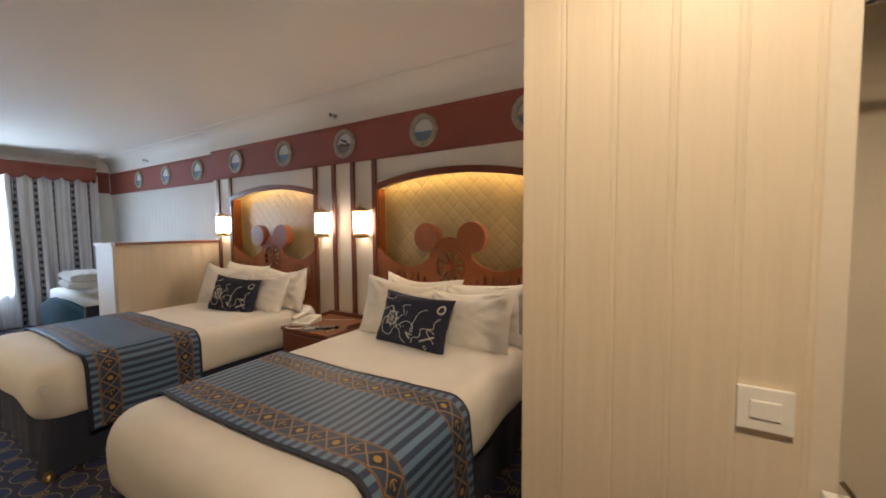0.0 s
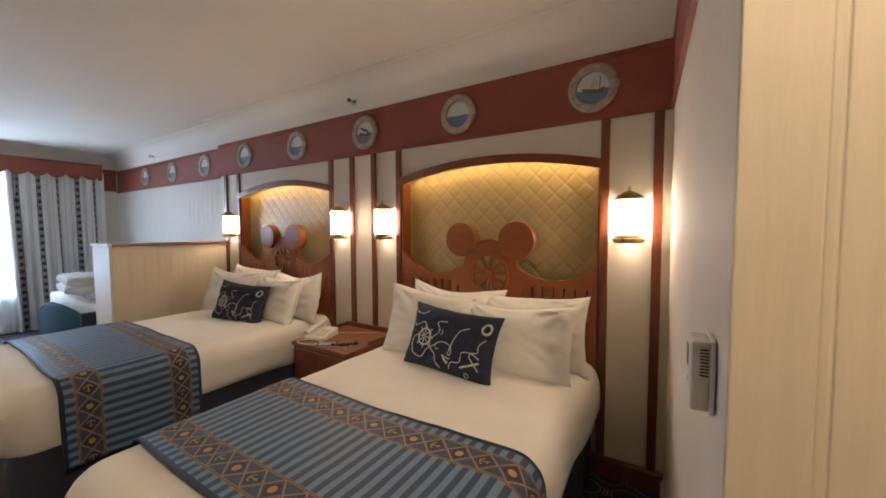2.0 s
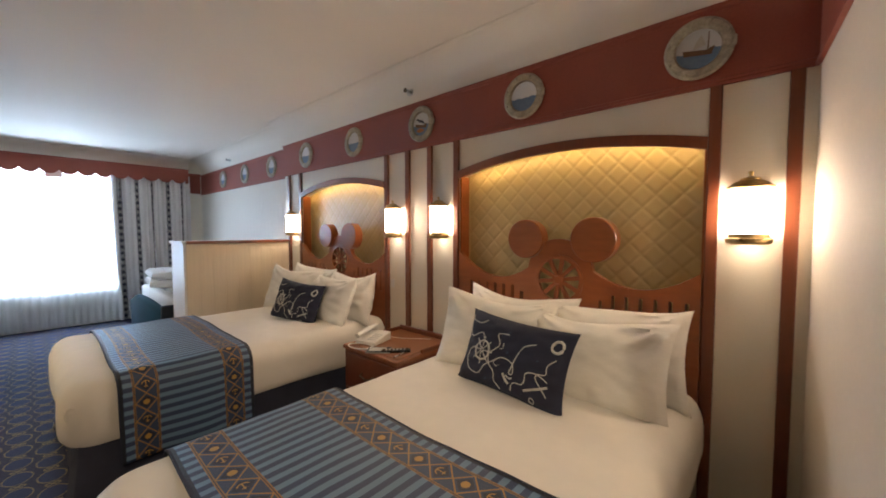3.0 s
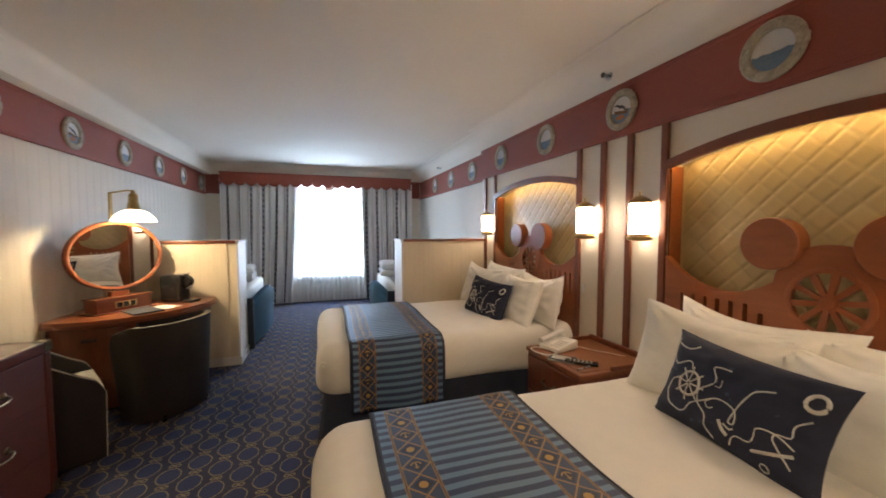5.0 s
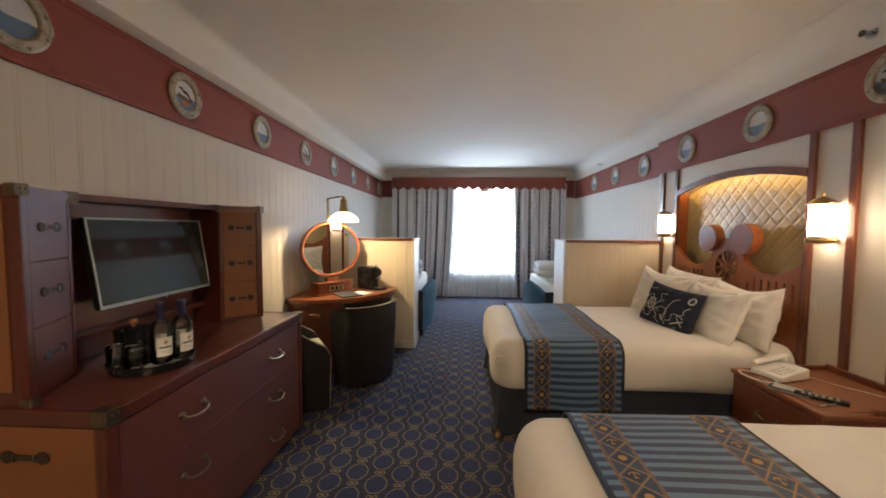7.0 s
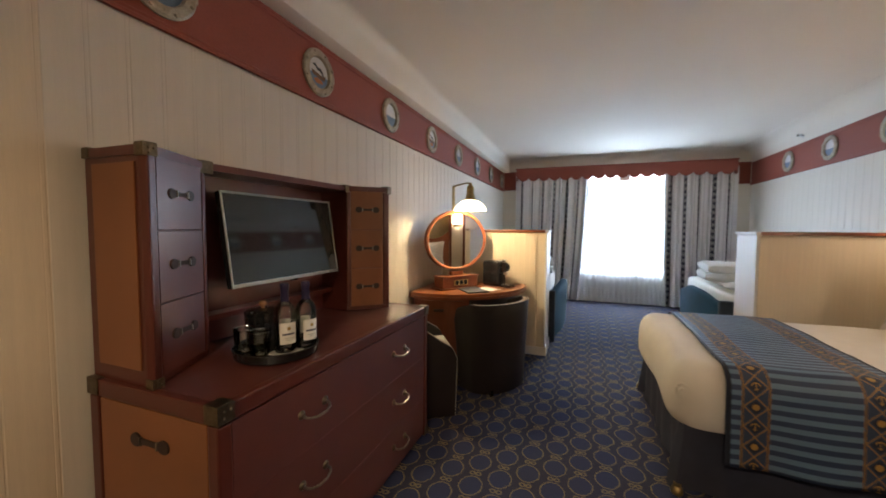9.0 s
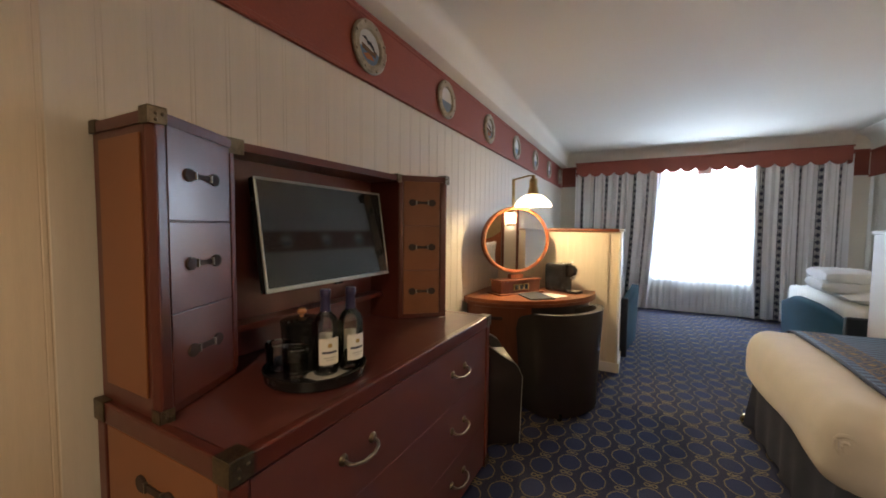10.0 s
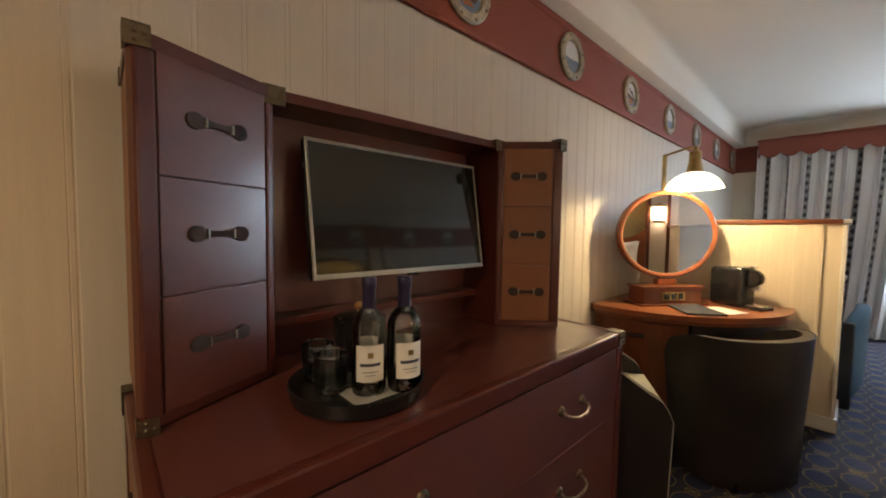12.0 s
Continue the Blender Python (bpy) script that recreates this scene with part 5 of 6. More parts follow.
def tower(e, outer, inner, face_mat):
    """Angled side cupboard of the hutch with three drawers."""
    o, i = Vector((*outer, 0)), Vector((*inner, 0))
    d = (i - o).normalized()
    back = Y_LEFT + 0.02
    s = 1 if inner[0] < outer[0] else -1
    t = part("tower", prism([(outer[0], back), outer, inner, (inner[0], back)], DTOP + 0.001, HTOP - 0.03), OXTRIM, e, "angled trunk cupboard in dark red lacquer")
    part("side_panel", box(outer[0], outer[0] + s * 0.005, back + 0.04, outer[1] - 0.045, DTOP + 0.05, HTOP - 0.05, 0.002), TAN, e, "tan leather side panel")
    ln = (i - o).length
    n = Vector((-d.y, d.x, 0))
    if n.y < 0:
        n = -n
    base = Matrix(((d.x, -n.x, 0, o.x), (d.y, -n.y, 0, o.y), (0, 0, 1, 0), (0, 0, 0, 1)))
    part("stile", box(0.0, 0.036, -0.008, 0.02, DTOP + 0.02, HTOP - 0.03, 0.006), OXTRIM, t, m=base)
    part("stile", box(ln - 0.024, ln, -0.008, 0.02, DTOP + 0.02, HTOP - 0.03, 0.006), OXTRIM, t, m=base)
    zs = [DTOP + 0.022 + k * (HTOP - 0.05 - DTOP) / 3 for k in range(4)]
    for z0, z1 in zip(zs, zs[1:]):
        dr = part("drawer", box(0.038, ln - 0.026, -0.006, 0.01, z0 + 0.0015, z1 - 0.0015, 0.002), face_mat, e, "leather drawer front", m=base)
        strap_handle(dr, pose(ln / 2 + 0.004, -0.006, (z0 + z1) / 2 + 0.005), 0.82)
    part("cap_rail", prism([(outer[0] - s * -0.006, back), (outer[0] + s * 0.006, outer[1] + 0.008), (inner[0], inner[1] + 0.010), (inner[0], back)], HTOP - 0.03, HTOP, bevel=0.005), OXTRIM, e)
    return t


def hutch():
    e = thing("media_hutch", "trunk-style hutch with angled cupboards framing the television", "hutch", pose(0, 0, 0))
    tower(e, HOL, HIL, OXHIDE)
    tower(e, HOR, HIR, TAN)
    back = Y_LEFT + 0.02
    part("back_panel", box(HIR[0] + 0.001, HIL[0] - 0.001, back, back + 0.02, DTOP + 0.001, HTOP - 0.031), OXHIDE, e, "oxblood leather back panel")
    part("shelf", box(HIR[0] + 0.001, HIL[0] - 0.001, back + 0.021, back + 0.10, 0.955, 0.978, 0.004), OXTRIM, e)
    bm = prism([(HIL[0] - 0.001, back), (HIL[0] - 0.001, HIL[1] + 0.006), (HIR[0] + 0.001, HIR[1] + 0.006), (HIR[0] + 0.001, back)], HTOP - 0.03, HTOP - 0.002, bevel=0.005)
    part("top_rail", bm, OXTRIM, e)
    corner_cap(e, HOL[0] + 0.007, HOL[1] + 0.007, HTOP, 1, 1, s=0.036)
    corner_cap(e, HOL[0] + 0.004, back + 0.002, HTOP, 1, -1, s=0.03)
    corner_cap(e, HOR[0] - 0.007, HOR[1] + 0.007, HTOP, -1, 1, s=0.04)
    corner_cap(e, HOL[0] + 0.004, HOL[1] + 0.01, DTOP + 0.001, 1, 1, 1, s=0.03)
    bm = box(HIL[0] - 0.03, HIL[0] + 0.025, HIL[1] - 0.03, HIL[1] + 0.012, HTOP - 0.002, HTOP + 0.003, 0.001, 1)
    box(HIL[0] - 0.03, HIL[0] + 0.025, HIL[1] + 0.011, HIL[1] + 0.016, HTOP - 0.045, HTOP + 0.003, bm=bm)
    part("corner_plate", bm, BRONZE, e)
    bm = box(HIR[0] - 0.02, HIR[0] + 0.03, HIR[1] - 0.03, HIR[1] + 0.012, HTOP - 0.002, HTOP + 0.003, 0.001, 1)
    box(HIR[0] - 0.02, HIR[0] + 0.03, HIR[1] + 0.011, HIR[1] + 0.016, HTOP - 0.04, HTOP + 0.003, bm=bm)
    part("corner_plate", bm, BRONZE, e)
    return e


hutch()


def television():
    e = thing("television", "flat television with thin silver frame, switched off, tilted upwards", "television", pose(-2.078, -0.842, 1.283, -8.5, 0, 180))
    w, h = 0.346, 0.202
    part("casing", box(-w, w, 0.0, 0.028, -h, h, 0.006), BLACKPLASTIC, e)
    bm = bmesh.new()
    for a in ((-w, w, h - 0.010, h), (-w, w, -h, -h + 0.016), (-w, -w + 0.009, -h + 0.016, h - 0.010), (w - 0.009, w, -h + 0.016, h - 0.010)):
        box(a[0], a[1], -0.006, 0.0, a[2], a[3], 0.0015, 1, bm)
    part("frame", bm, TVFRAME, e, "thin silver frame")
    part("screen", box(-w + 0.009, w - 0.009, -0.003, -0.0005, -h + 0.016, h - 0.010), SCREEN, e, "dark glossy screen")
    part("bracket", box(-0.10, 0.10, 0.028, 0.125, -0.08, 0.08, 0.006), BLACKPLASTIC, e)
    part("sensor", box(-0.02, 0.02, -0.004, 0.008, -h - 0.008, -h, 0.002), BLACKPLASTIC, e)
    return e


television()

# ---- drinks tray on the dresser ----
TZ = DTOP - 0.002


def tray():
    e = thing("tray", "round black tray with raised rim on the dresser", "tray", pose(-1.75, -0.60, TZ))
    part("dish", lathe([(0, 0.0), (0.135, 0.0), (0.150, 0.006), (0.157, 0.038), (0.153, 0.040), (0.145, 0.012), (0.135, 0.008), (0, 0.008)], 48), BLACKPLASTIC, e, smooth=True)
    part("paper_mat", box(-0.080, 0.050, -0.01, 0.085, 0.0085, 0.0098), SEATMAT, e, "white paper tray mat")
    return e


tray()


def bottle(x, y, turn):
    e = thing("water_bottle", "clear glass water bottle with cream label and purple cap", "bottle", pose(x, y, TZ + 0.0102, 0, 0, turn), "water bottles on the tray")
    prof = [(0, 0.004), (0.031, 0.0), (0.037, 0.003), (0.0395, 0.012), (0.0395, 0.150), (0.0385, 0.163), (0.033, 0.177), (0.023, 0.188), (0.0155, 0.197), (0.0135, 0.245), (0.0155, 0.247), (0.0155, 0.256), (0.013, 0.258), (0, 0.258)]
    part("glass", lathe(prof, 32), WATER, e, smooth=True)
    part("cap", lathe([(0.0158, 0.195), (0.0156, 0.215), (0.0150, 0.240), (0.0168, 0.243), (0.0168, 0.262), (0.014, 0.266), (0, 0.266)], 24), PURPLECAP, e, "purple foil cap", smooth=True)

    def wrap(u0, u1, z0, z1, r, name, material, label="", parent=None):
        bm = bmesh.new()
        n = 14
        a = [bm.verts.new((r * math.sin(u0 + (u1 - u0) * k / n), r * math.cos(u0 + (u1 - u0) * k / n), z0)) for k in range(n + 1)]
        b = [bm.verts.new((r * math.sin(u0 + (u1 - u0) * k / n), r * math.cos(u0 + (u1 - u0) * k / n), z1)) for k in range(n + 1)]
        for k in range(n):
            bm.faces.new((a[k], a[k + 1], b[k + 1], b[k]))
        return part(name, bm, material, parent or e, label, smooth=True)

    lb = wrap(-0.85, 0.85, 0.036, 0.118, 0.0400, "label", PAPERWHITE, "cream paper label")
    wrap(-0.60, 0.60, 0.071, 0.078, 0.0402, "name_bar", LABELINK, parent=lb)
    wrap(-0.45, 0.45, 0.057, 0.0595, 0.0402, "text_bar", GREYPLASTIC, parent=lb)
    wrap(-0.30, 0.30, 0.050, 0.052, 0.0402, "text_bar", GREYPLASTIC, parent=lb)
    wrap(-0.16, 0.16, 0.090, 0.102, 0.0402, "emblem", BRASS, parent=lb)
    wrap(2.1, 4.2, 0.050, 0.118, 0.0399, "back_label", PAPERWHITE, "cream back label")
    return e


bottle(-1.758, -0.566, -26)
bottle(-1.832, -0.530, -14)


def tumbler(x, y, z):
    e = thing("drinking_glass", "clear empty tumbler standing on the tray", "glass", pose(x, y, z), "tumblers on the tray")
    part("glass", lathe([(0, 0.0), (0.031, 0.0), (0.035, 0.004), (0.0395, 0.086), (0.0385, 0.0885), (0.0370, 0.086), (0.032, 0.014), (0, 0.012)], 32), TUMBLER, e, smooth=True)
    part("rim", lathe([(0.0368, 0.0860), (0.0382, 0.0892), (0.0398, 0.0862), (0.0382, 0.0848), (0.0368, 0.0860)], 32), RIMGLASS, e, "thick bright rim", smooth=True)
    part("foot_ring", lathe([(0.028, 0.001), (0.034, 0.0005), (0.0352, 0.005), (0.033, 0.010), (0.028, 0.001)], 32), RIMGLASS, e, smooth=True)
    return e


tumbler(-1.694, -0.628, TZ + 0.0102)
tumbler(-1.702, -0.715, TZ + 0.0102)
tumbler(-1.850, -0.624, TZ + 0.0102)


def ice_bucket():
    e = thing("ice_bucket", "black lidded ice bucket with wooden knob behind the tray", "ice bucket", pose(-1.86, -0.785, TZ))
    part("bucket", lathe([(0, 0), (0.062, 0), (0.068, 0.006), (0.074, 0.118), (0.072, 0.12), (0, 0.12)], 36), BLACKPLASTIC, e, smooth=True)
    lid = part("lid", lathe([(0.075, 0.121), (0.076, 0.13), (0.06, 0.138), (0.02, 0.142), (0, 0.142)], 36), BLACKPLASTIC, e, smooth=True)
    part("knob", lathe([(0.007, 0.142), (0.007, 0.15), (0.015, 0.155), (0.017, 0.163), (0.012, 0.172), (0, 0.174)], 20), CORK, lid, "turned wooden knob", smooth=True)
    return e


ice_bucket()

# ---- corner desk with mirror and lamp ----
DCX, DCY, DH = -4.622, Y_LEFT + 0.002, 0.745


def desk():
    e = thing("corner_desk", "curved cherry corner desk with dark apron and side cupboard", "desk", pose(DCX, DCY, 0))
    R = 0.93

    def sector(r, a0=0.0, a1=90.0, n=28, inner=None):
        """Slice of the bowed top; r is its reach beside the divider, and it bulges by up to 0.1 in the middle."""
        out = []
        for k in range(n + 1):
            a = a0 + (a1 - a0) * k / n
            q = r - 0.075 + 0.155 * max(0.0, math.sin(math.pi * min(a, 89.9) / 90 * 0.86)) ** 0.55
            out.append((q * math.cos(radians(a)), q * math.sin(radians(a))))
        if inner:
            out += [(inner * math.cos(radians(a1 - (a1 - a0) * k / n)), inner * math.sin(radians(a1 - (a1 - a0) * k / n))) for k in range(n + 1)]
        else:
            out.append((0, 0))
        return out

    part("top", prism(sector(R), DH - 0.028, DH, bevel=0.006), CHERRY, e, "polished cherry top with rounded front")
    part("edge_band", prism(sector(R + 0.004, inner=R - 0.13), DH - 0.052, DH - 0.0285), MAHOGANY, e)
    part("apron", prism(sector(R - 0.05, 37, 89, inner=R - 0.09), DH - 0.13, DH - 0.053), BLACKHIDE, e, "dark curved apron")
    c = part("cupboard", prism(sector(R - 0.06, 0, 36, 12, inner=0.40), 0.03, DH - 0.053), MAHOGANY, e, "reddish wooden side cupboard")
    part("drawer_front", prism(sector(R - 0.052, 6, 33, 10, inner=R - 0.10), DH - 0.23, DH - 0.07), MAHOGANY, c)
    a = radians(19)
    part("handle", box(-0.045, 0.045, -0.008, 0.012, -0.012, 0.012, 0.005), STRAP, c, "dark handle", m=pose((R + 0.024) * math.cos(a), (R + 0.024) * math.sin(a), DH - 0.15, 0, 0, 19 + 90))
    part("end_leg", box(0.004, 0.03, 0.45, R - 0.06, 0, DH - 0.053), MAHOGANY, e)
    part("plinth", prism(sector(R - 0.09, 1, 35, 8, inner=0.42), 0.0, 0.03), BLACKHIDE, e)
    return e


desk()


def vanity_mirror():
    e = thing("vanity_mirror", "round cherry-framed vanity mirror on a small drawer base", "mirror", pose(-4.13, -0.66, DH, 0, 0, 146))
    # faces local -y
    part("base", box(-0.215, 0.215, -0.075, 0.075, 0.012, 0.115, 0.006), MAHOGANY, e, "mahogany base box")
    part("foot", box(-0.245, 0.245, -0.10, 0.09, 0.0, 0.0125, 0.004), MAHOGANY, e)
    part("lip", box(-0.228, 0.228, -0.085, 0.08, 0.115, 0.128, 0.004), MAHOGANY, e)
    s = part("socket_plate", box(-0.085, 0.085, -0.082, -0.0755, 0.035, 0.090, 0.002), BRASS, e, "brass socket plate")
    for k in (-1, 0, 1):
        part("socket", box(k * 0.052 - 0.019, k * 0.052 + 0.019, -0.0845, -0.0822, 0.042, 0.083, 0.0015), BLACKPLASTIC, s)
    part("neck", box(-0.07, 0.07, -0.02, 0.03, 0.128, 0.17, 0.006), CHERRY, e)
    mz, r = 0.472, 0.292
    m = Matrix.Translation((0, 0, mz)) @ FRONTAL @ Matrix.Diagonal((1.28, 1, 1, 1))
    part("frame", lathe([(r - 0.028, -0.012), (r - 0.028, 0.012), (r - 0.021, 0.020), (r - 0.009, 0.023), (r, 0.016), (r + 0.002, -0.008), (r - 0.006, -0.016), (r - 0.028, -0.012)], 64, m=m), CHERRY, e, "round cherry frame", smooth=True)
    part("glass", lathe([(0, 0.010), (r - 0.026, 0.010)], 64, m=m), MIRROR, e, "silvered mirror glass")
    part("backing", lathe([(0, -0.008), (r - 0.03, -0.008)], 48, m=m), MAHOGANY, e)
    lp = thing("desk_lamp", "lit brass lamp with white glass shade above the mirror", "lamp", pose(-4.135, -0.66, DH, 0, 0, 156))
    part("pole", box(-0.012, 0.012, 0.04, 0.055, 0.129, 1.012, 0.002), BRASS, lp)
    part("arm", tube([(0, 0.047, 0.998), (0, 0.03, 1.008), (0, -0.12, 1.024), (0, -0.17, 1.020)], 0.007, 8), BRASS, lp, smooth=True)
    q = Matrix.Translation((0, -0.17, 0.688))
    part("socket", lathe([(0, 0.335), (0.014, 0.335), (0.016, 0.31), (0.030, 0.305), (0.034, 0.295), (0.034, 0.235), (0.040, 0.225), (0.044, 0.19), (0.048, 0.172), (0.03, 0.17), (0, 0.17)], 28, m=q), BRASS, lp, "brass lamp socket", smooth=True)
    part("shade", lathe([(0.042, 0.172), (0.07, 0.165), (0.105, 0.145), (0.135, 0.115), (0.152, 0.085), (0.158, 0.075), (0.154, 0.074), (0.148, 0.084), (0.13, 0.112), (0.10, 0.14), (0.042, 0.166)], 40, m=q), DESKGLASS, lp, "glowing white glass shade", smooth=True)
    part("bulb", lathe([(0, 0.085), (0.02, 0.09), (0.028, 0.11), (0.02, 0.135), (0, 0.14)], 16, m=q), BULB, lp, "lit bulb", smooth=True)
    return e


vanity_mirror()


def coffee_machine():
    e = thing("coffee_machine", "small black glossy coffee machine on the desk", "coffee machine", pose(-4.43, -0.33, DH, 0, 0, -24))
    bm = box(-0.066, 0.066, -0.13, 0.09, 0.0, 0.268, 0.034, 5)
    for v in bm.verts:
        if v.co.z > 0.15 and v.co.y < -0.05:
            v.co.z -= 0.012
    part("body", bm, BLACKPLASTIC, e, smooth=True)
    part("head", lathe([(0, 0.0), (0.052, 0.0), (0.056, 0.008), (0.056, 0.05), (0.05, 0.058), (0, 0.058)], 28, m=pose(0, 0.105, 0.195, 0, 0, 0) @ Matrix.Rotation(math.pi / 2, 4, "Y") @ Matrix.Translation((0, 0, -0.03))), BLACKPLASTIC, e, smooth=True)
    part("lever", tube([(-0.05, 0.06, 0.262), (-0.03, 0.11, 0.272), (0.03, 0.11, 0.272), (0.05, 0.06, 0.262)], 0.006, 8), SILVER, e, "chrome lever", smooth=True)
    part("spout", box(-0.015, 0.015, 0.11, 0.15, 0.12, 0.16, 0.005), SILVER, e)
    part("drip_tray", box(-0.055, 0.055, 0.09, 0.20, 0.0, 0.022, 0.006), BLACKPLASTIC, e)
    part("drip_grid", box(-0.045, 0.045, 0.10, 0.19, 0.022, 0.025), SILVER, e)
    return e


coffee_machine()
f = thing("folder", "grey leather information folder lying on the desk", "folder", pose(-4.02, -0.46, DH, 0, 0, 40))
part("cover", box(-0.15, 0.15, -0.11, 0.11, 0.001, 0.012, 0.003), NAVYHIDE, f)
part("spine", box(-0.155, -0.145, -0.11, 0.11, 0.0012, 0.013, 0.003), BLACKHIDE, f)
f = thing("paper_sheets", "loose white printed sheets lying on the desk", "paper", pose(-4.16, -0.34, DH + 0.0002, 0, 0, 55))
for k in range(3):
    part("sheet", box(-0.10, 0.10, -0.07, 0.07, 0.001 + 0.0016 * k, 0.002 + 0.0016 * k), PAPERWHITE, f, m=pose(0.006 * k, 0, 0, 0, 0, 4 * k))

# ---- tub chairs ----


def tub_chair(m, back_h, arm_h, label, seat_mat, rx, ry, arm, seat_h=0.44, front=0.0, taper_=0.07, level=0.35):
    """Tub chair that faces local -y: a U-shaped shell down to the floor round a padded seat."""
    e = thing("tub_chair", label, "chair", m, "tub chairs")
    n = 64
    half = rx * math.pi / 2

    def at(u, off):
        """Point of the U on plan, u from one arm's front round the back to the other's; and how far forward it lies."""
        s = (2 * u - 1) * (half + arm)
        sg = 1 if s > 0 else -1
        s = abs(s)
        if s < half:
            a = s / rx
            return sg * (rx + off) * math.sin(a), (ry + off) * math.cos(a), 0.0
        return sg * (rx + off), -(s - half), (s - half) / max(arm, 1e-6)

    def shell(off):
        def f(u, v):
            x, y, k = at(u, off)
            b = min(1.0, max(0.0, abs(2 * u - 1) * (half + arm) / half - level))
            top = back_h + (arm_h - back_h) * b * b * (3 - 2 * b)
            top -= 0.07 * max(0.0, (k - 0.80) / 0.20) ** 2
            t = 1 - taper_ + taper_ * v
            return Vector((x * t, y * t, 0.02 + (top - 0.02) * v))
        return f

    bm = bmesh.new()
    fo, fi = shell(0.0), shell(-0.05)
    o = [[bm.verts.new(fo(i / n, j / 8)) for j in range(9)] for i in range(n + 1)]
    q = [[bm.verts.new(fi(i / n, j / 8)) for j in range(9)] for i in range(n + 1)]
    for i in range(n):
        for j in range(8):
            bm.faces.new((o[i][j], o[i + 1][j], o[i + 1][j + 1], o[i][j + 1]))
            bm.faces.new((q[i + 1][j], q[i][j], q[i][j + 1], q[i + 1][j + 1]))
        bm.faces.new((o[i][8], o[i + 1][8], q[i + 1][8], q[i][8]))
    for i in (0, n):
        for j in range(8):
            bm.faces.new((o[i][j], q[i][j], q[i][j + 1], o[i][j + 1]))
    part("shell", bm, BLACKHIDE, e, "dark brown leather shell", smooth=True)
    rim = [fo(k / n, 1.0) + Vector((0, 0, 0.001)) for k in range(n + 1)]
    rim = [fo(0, j / 8) for j in range(9)] + rim[1:-1] + [fo(1, 1 - j / 8) for j in range(9)]
    part("piping", tube(rim, 0.0022, 6), seat_mat, e, smooth=True)
    t = 1 - taper_ * 0.6
    out = [(at(k / 40, -0.052)[0] * t, at(k / 40, -0.052)[1] * t) for k in range(41)]
    fx, fy = out[-1][0], out[-1][1] - front
    out = [(-fx, fy)] + out + [(fx, fy)]
    part("seat_base", prism(out, 0.05, seat_h - 0.10), seat_mat, e)
    part("seat", prism(out, seat_h - 0.10, seat_h, bevel=0.025), seat_mat, e, smooth=True)
    for x, y in ((fx - 0.04, fy + 0.05), (-fx + 0.04, fy + 0.05), (rx * 0.55, ry * 0.6), (-rx * 0.55, ry * 0.6)):
        part("foot", lathe([(0.015, 0), (0.018, 0.05)], 12, m=Matrix.Translation((x, y, 0))), BLACKPLASTIC, e)
    return e


tub_chair(pose(-3.712, -0.156, 0, 0, 0, -30), 0.735, 0.56, "dark brown leather tub chair pushed up to the desk", NAVYHIDE, 0.335, 0.205, 0.16, taper_=0.13, level=0.88)
tub_chair(pose(-3.13, -0.665, 0, 0, 0, 212), 0.70, 0.50, "black leather tub chair with pale grey seat beside the dresser", SEATGREY, 0.265, 0.27, 0.28, 0.46, 0.0, 0.03, level=0.75)

# ---- small fittings ----


def thermostat():
    e = thing("thermostat", "grey wall thermostat with vent slots and small display", "thermostat", Matrix.Translation((-0.0440, 1.448, 1.200)) @ pose(0, 0, 0, 0, 0, math.degrees(math.atan2(sd.y, sd.x))) @ Matrix.Scale(0.88, 4))
    # local x runs along the wall towards the hall; the wall is on local +y
    part("back_plate", box(-0.045, 0.045, -0.010, -0.001, -0.072, 0.072, 0.003), CASEGREY, e)
    part("case", box(-0.042, 0.042, -0.040, -0.010, -0.068, 0.068, 0.006), CASEGREY, e, "grey plastic case")
    for k in range(9):
        part("slot", box(0.0415, 0.0432, -0.026, -0.012, 0.002 + k * 0.0062, 0.0048 + k * 0.0062), BLACKPLASTIC, e)
    part("display", box(-0.032, -0.006, -0.0412, -0.0398, 0.005, 0.048), SCREEN, e)
    part("button", box(-0.028, -0.012, -0.0425, -0.0398, -0.030, -0.016, 0.002), WHITEPLASTIC, e)
    return e


thermostat()
s = thing("light_switch", "white square light switch on the boarded hall wall", "light switch", pose(0.458, Y_HALL - 0.012, 1.093))
part("plate", box(-0.044, 0.044, -0.011, -0.001, -0.043, 0.043, 0.003), WHITEPLASTIC, s)
part("rocker", box(-0.024, 0.024, -0.0145, -0.0105, -0.018, 0.018, 0.0025), WHITEPLASTIC, s)
s = thing("wall_bracket_box", "small white box with a dark curved cord by the hall corner", "wall box", pose(0.563, Y_HALL - 0.012, 0.91))
part("box", box(-0.02, 0.03, -0.03, -0.001, -0.06, 0.05, 0.004), WHITEPLASTIC, s)
part("cord", tube([(0.0, -0.025, 0.085), (0.012, -0.034, 0.07), (0.022, -0.036, 0.04), (0.024, -0.034, -0.05)], 0.004, 6), BRONZE, s, smooth=True)


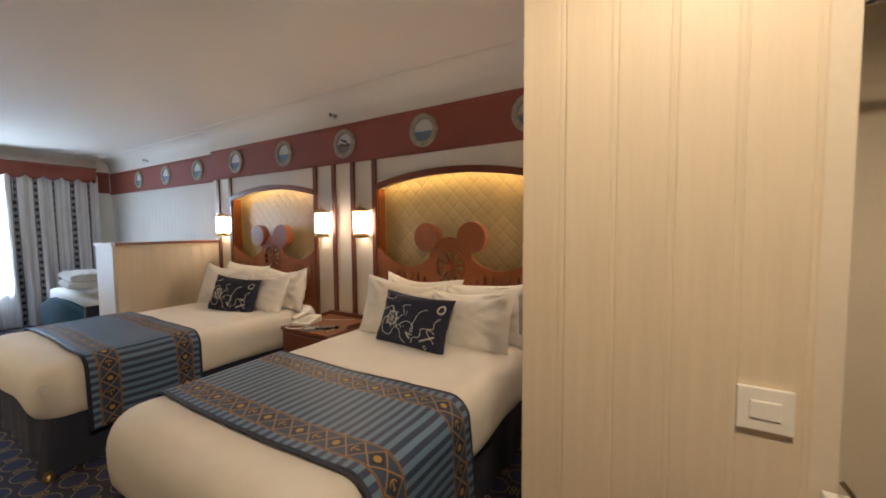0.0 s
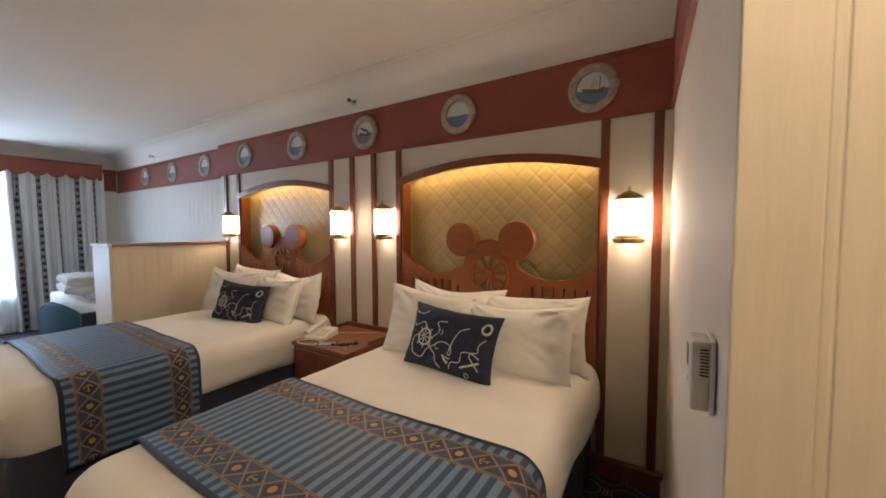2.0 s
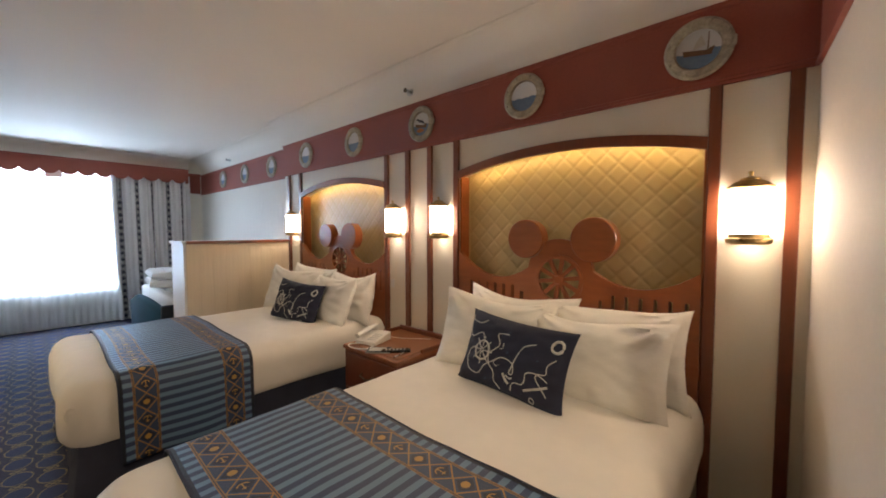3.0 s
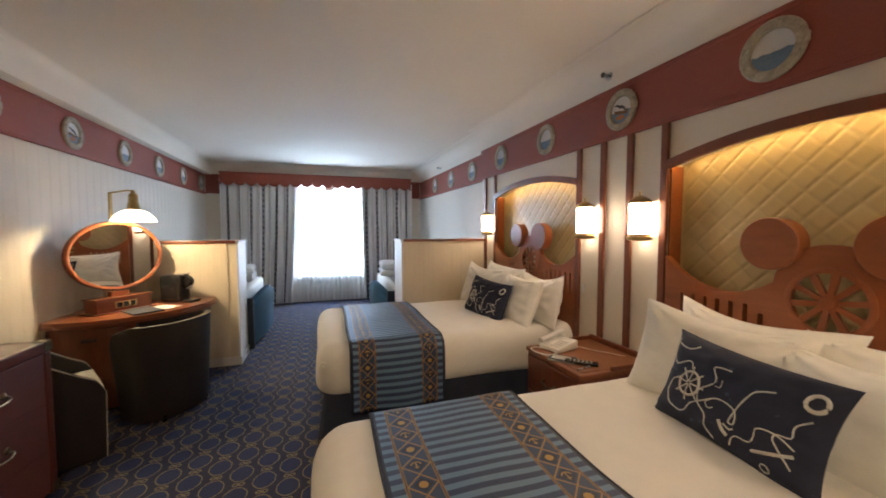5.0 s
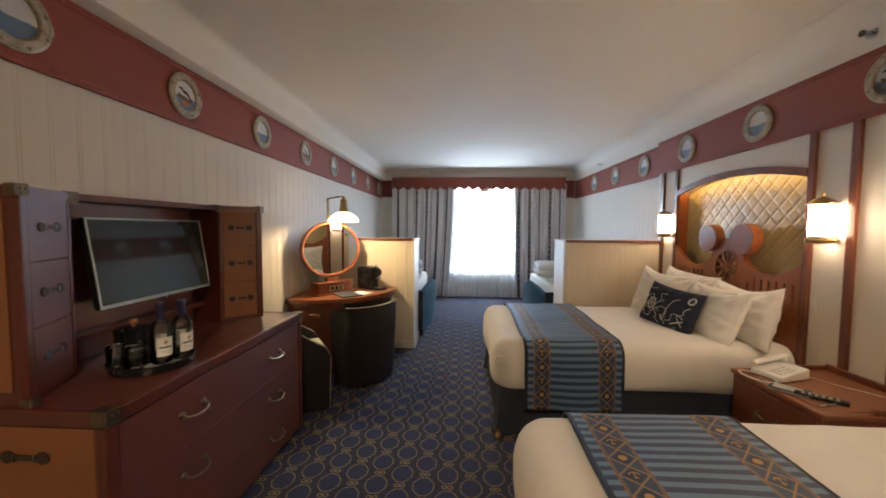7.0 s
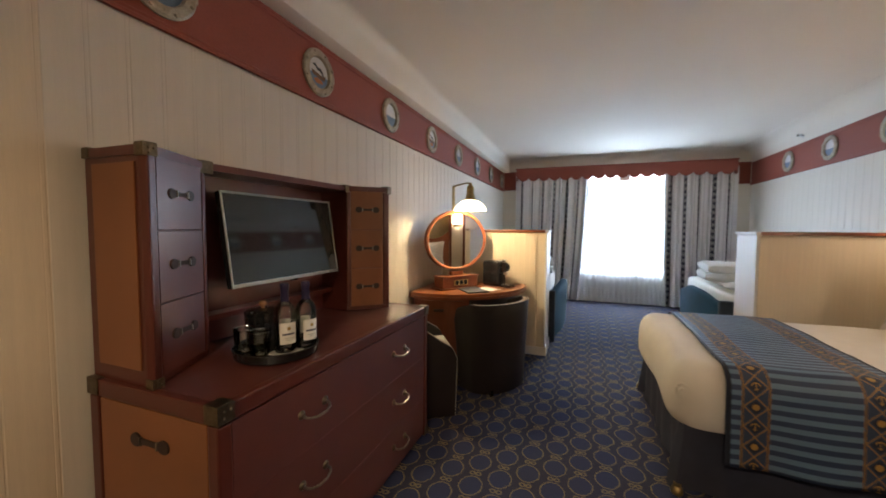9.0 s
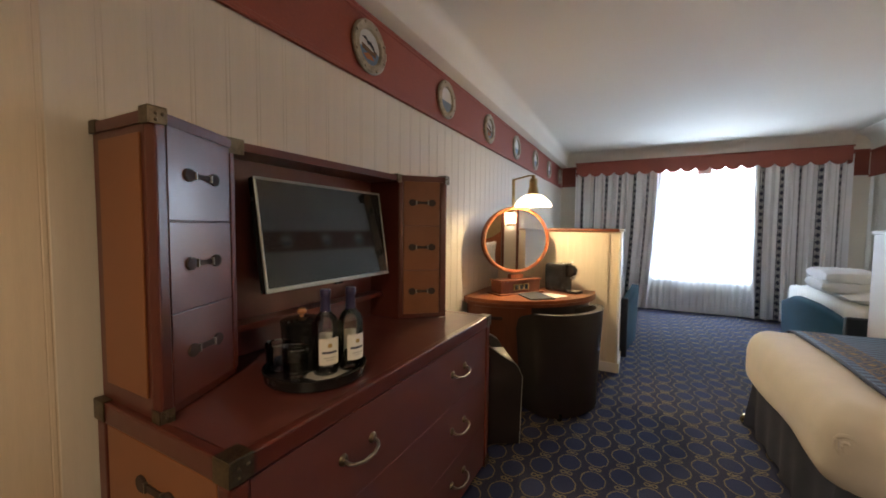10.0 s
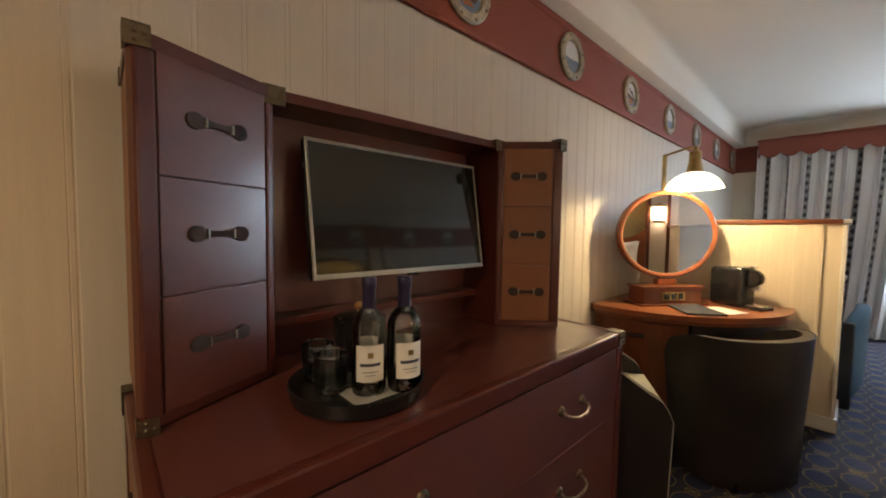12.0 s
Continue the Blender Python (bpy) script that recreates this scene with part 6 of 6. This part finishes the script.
def sprinkler(x, y):
    e = thing("sprinkler", "chrome fire sprinkler head on the cornice", "sprinkler", pose(x, y, 2.512), "sprinklers")
    part("pipe", tube([(0, 0.05, 0.0), (0, -0.02, 0.0)], 0.013, 10), SILVER, e, smooth=True)
    part("rose", lathe([(0, 0), (0.03, 0), (0.032, 0.006), (0, 0.006)], 20, m=Matrix.Translation((0, 0.02, 0)) @ FRONTAL), SILVER, e, smooth=True)
    part("deflector", lathe([(0, 0), (0.018, 0), (0.018, 0.004), (0, 0.004)], 16, m=Matrix.Translation((0, -0.035, 0)) @ FRONTAL), BRONZE, e)
    part("frame", tube([(-0.012, -0.02, 0), (-0.010, -0.03, 0), (0, -0.036, 0), (0.010, -0.03, 0), (0.012, -0.02, 0)], 0.003, 6), SILVER, e)


sprinkler(-2.42, Y_PANEL - 0.035)
sprinkler(-6.55, Y_RIGHT - 0.03)
s = thing("bedside_switch", "small white wall switch beside the headboard", "light switch", pose(-2.66, Y_PANEL, 0.98))
part("plate", box(-0.02, 0.02, -0.009, -0.001, -0.035, 0.035, 0.002), WHITEPLASTIC, s)

# wardrobe niche off the hall
s = thing("clothes_rail", "steel clothes rail in the hall niche", "clothes rail", pose(1.03, 1.72, 2.0))
part("rail", tube([(-0.455, 0, 0), (0.465, 0, 0)], 0.014, 10), SILVER, s)

# ceiling lamp over the hall
s = thing("downlight", "round recessed ceiling downlight in the hall", "downlight", pose(0.45, 0.42, CEIL))
part("ring", lathe([(0.05, -0.002), (0.06, -0.008), (0.07, -0.006), (0.072, -0.001)], 28), SILVER, s, smooth=True)

# ---- boards on the walls ----


def board_mesh(w, h, paint, name="board"):
    """One upright beadboard plank: flat face, two fine grooves and a bead at one edge."""
    prof = [(0, 0), (0, 0.0111), (0.0020, 0.012), (w - 0.0165, 0.012), (w - 0.0155, 0.0110), (w - 0.0145, 0.0110), (w - 0.0125, 0.0119), (w - 0.0050, 0.0119), (w - 0.0030, 0.0110), (w - 0.001, 0.0110), (w, 0.0112), (w, 0)]
    bm = bmesh.new()
    a = [bm.verts.new((x, -d, 0)) for x, d in prof]
    b = [bm.verts.new((x, -d, h)) for x, d in prof]
    for i in range(len(prof) - 1):
        bm.faces.new((a[i], a[i + 1], b[i + 1], b[i]))
    bm.faces.new(b)
    me = bpy.data.meshes.new(name)
    bmesh.ops.recalc_face_normals(bm, faces=bm.faces)
    bm.to_mesh(me)
    bm.free()
    me.materials.append(paint)
    return me


def boards(parent, me, places):
    for m in places:
        o = new("board", me)
        o.parent, o.matrix_basis = parent, m


PITCH = 0.118
me = board_mesh(PITCH, BAND_LO - 0.088, WALLBOARD)
boards(WALL_LEFT, me, [pose(-1.271 + PITCH * k, Y_LEFT - 0.012, 0.088, 0, 0, 180) for k in range(-57, 1)])
# yellower cream past the hutch paints in its shadow from the daylight; same wall
boards(WALL_LEFT, board_mesh(PITCH, BAND_LO - 0.088, CREAM), [pose(-1.271 + PITCH * k, Y_LEFT - 0.012, 0.088, 0, 0, 180) for k in range(1, 31)])
boards(WALL_RIGHT, me, [pose(-8.04 + PITCH * k, Y_RIGHT + 0.012, 0.088) for k in range(29)])
# divider boards in the lightened cream with the lantern glow in it
me = board_mesh(PITCH, 1.325 - 0.03 - 0.091, DIVIDER_LIT)
boards(DIV_L, me, [pose(-4.634, Y_LEFT + 0.003 + PITCH * k, 0.091, 0, 0, 90) for k in range(9)])
boards(DIV_R, me, [pose(-4.514, 1.907 + PITCH * k, 0.091, 0, 0, 90) for k in range(9)])
me = board_mesh(0.1145, CEIL - 0.092, CREAM)
WALL_HALL = tagged(new("wall_hall"), "cream beadboard facing of the hall wall", "wall", kind="structure")
boards(WALL_HALL, me, [pose(0.071 + 0.1145 * k, Y_HALL, 0.092) for k in range(4)])
boards(WALL_HALL, board_mesh(0.1045, CEIL - 0.092, CREAM), [pose(-0.034, Y_HALL, 0.092)])
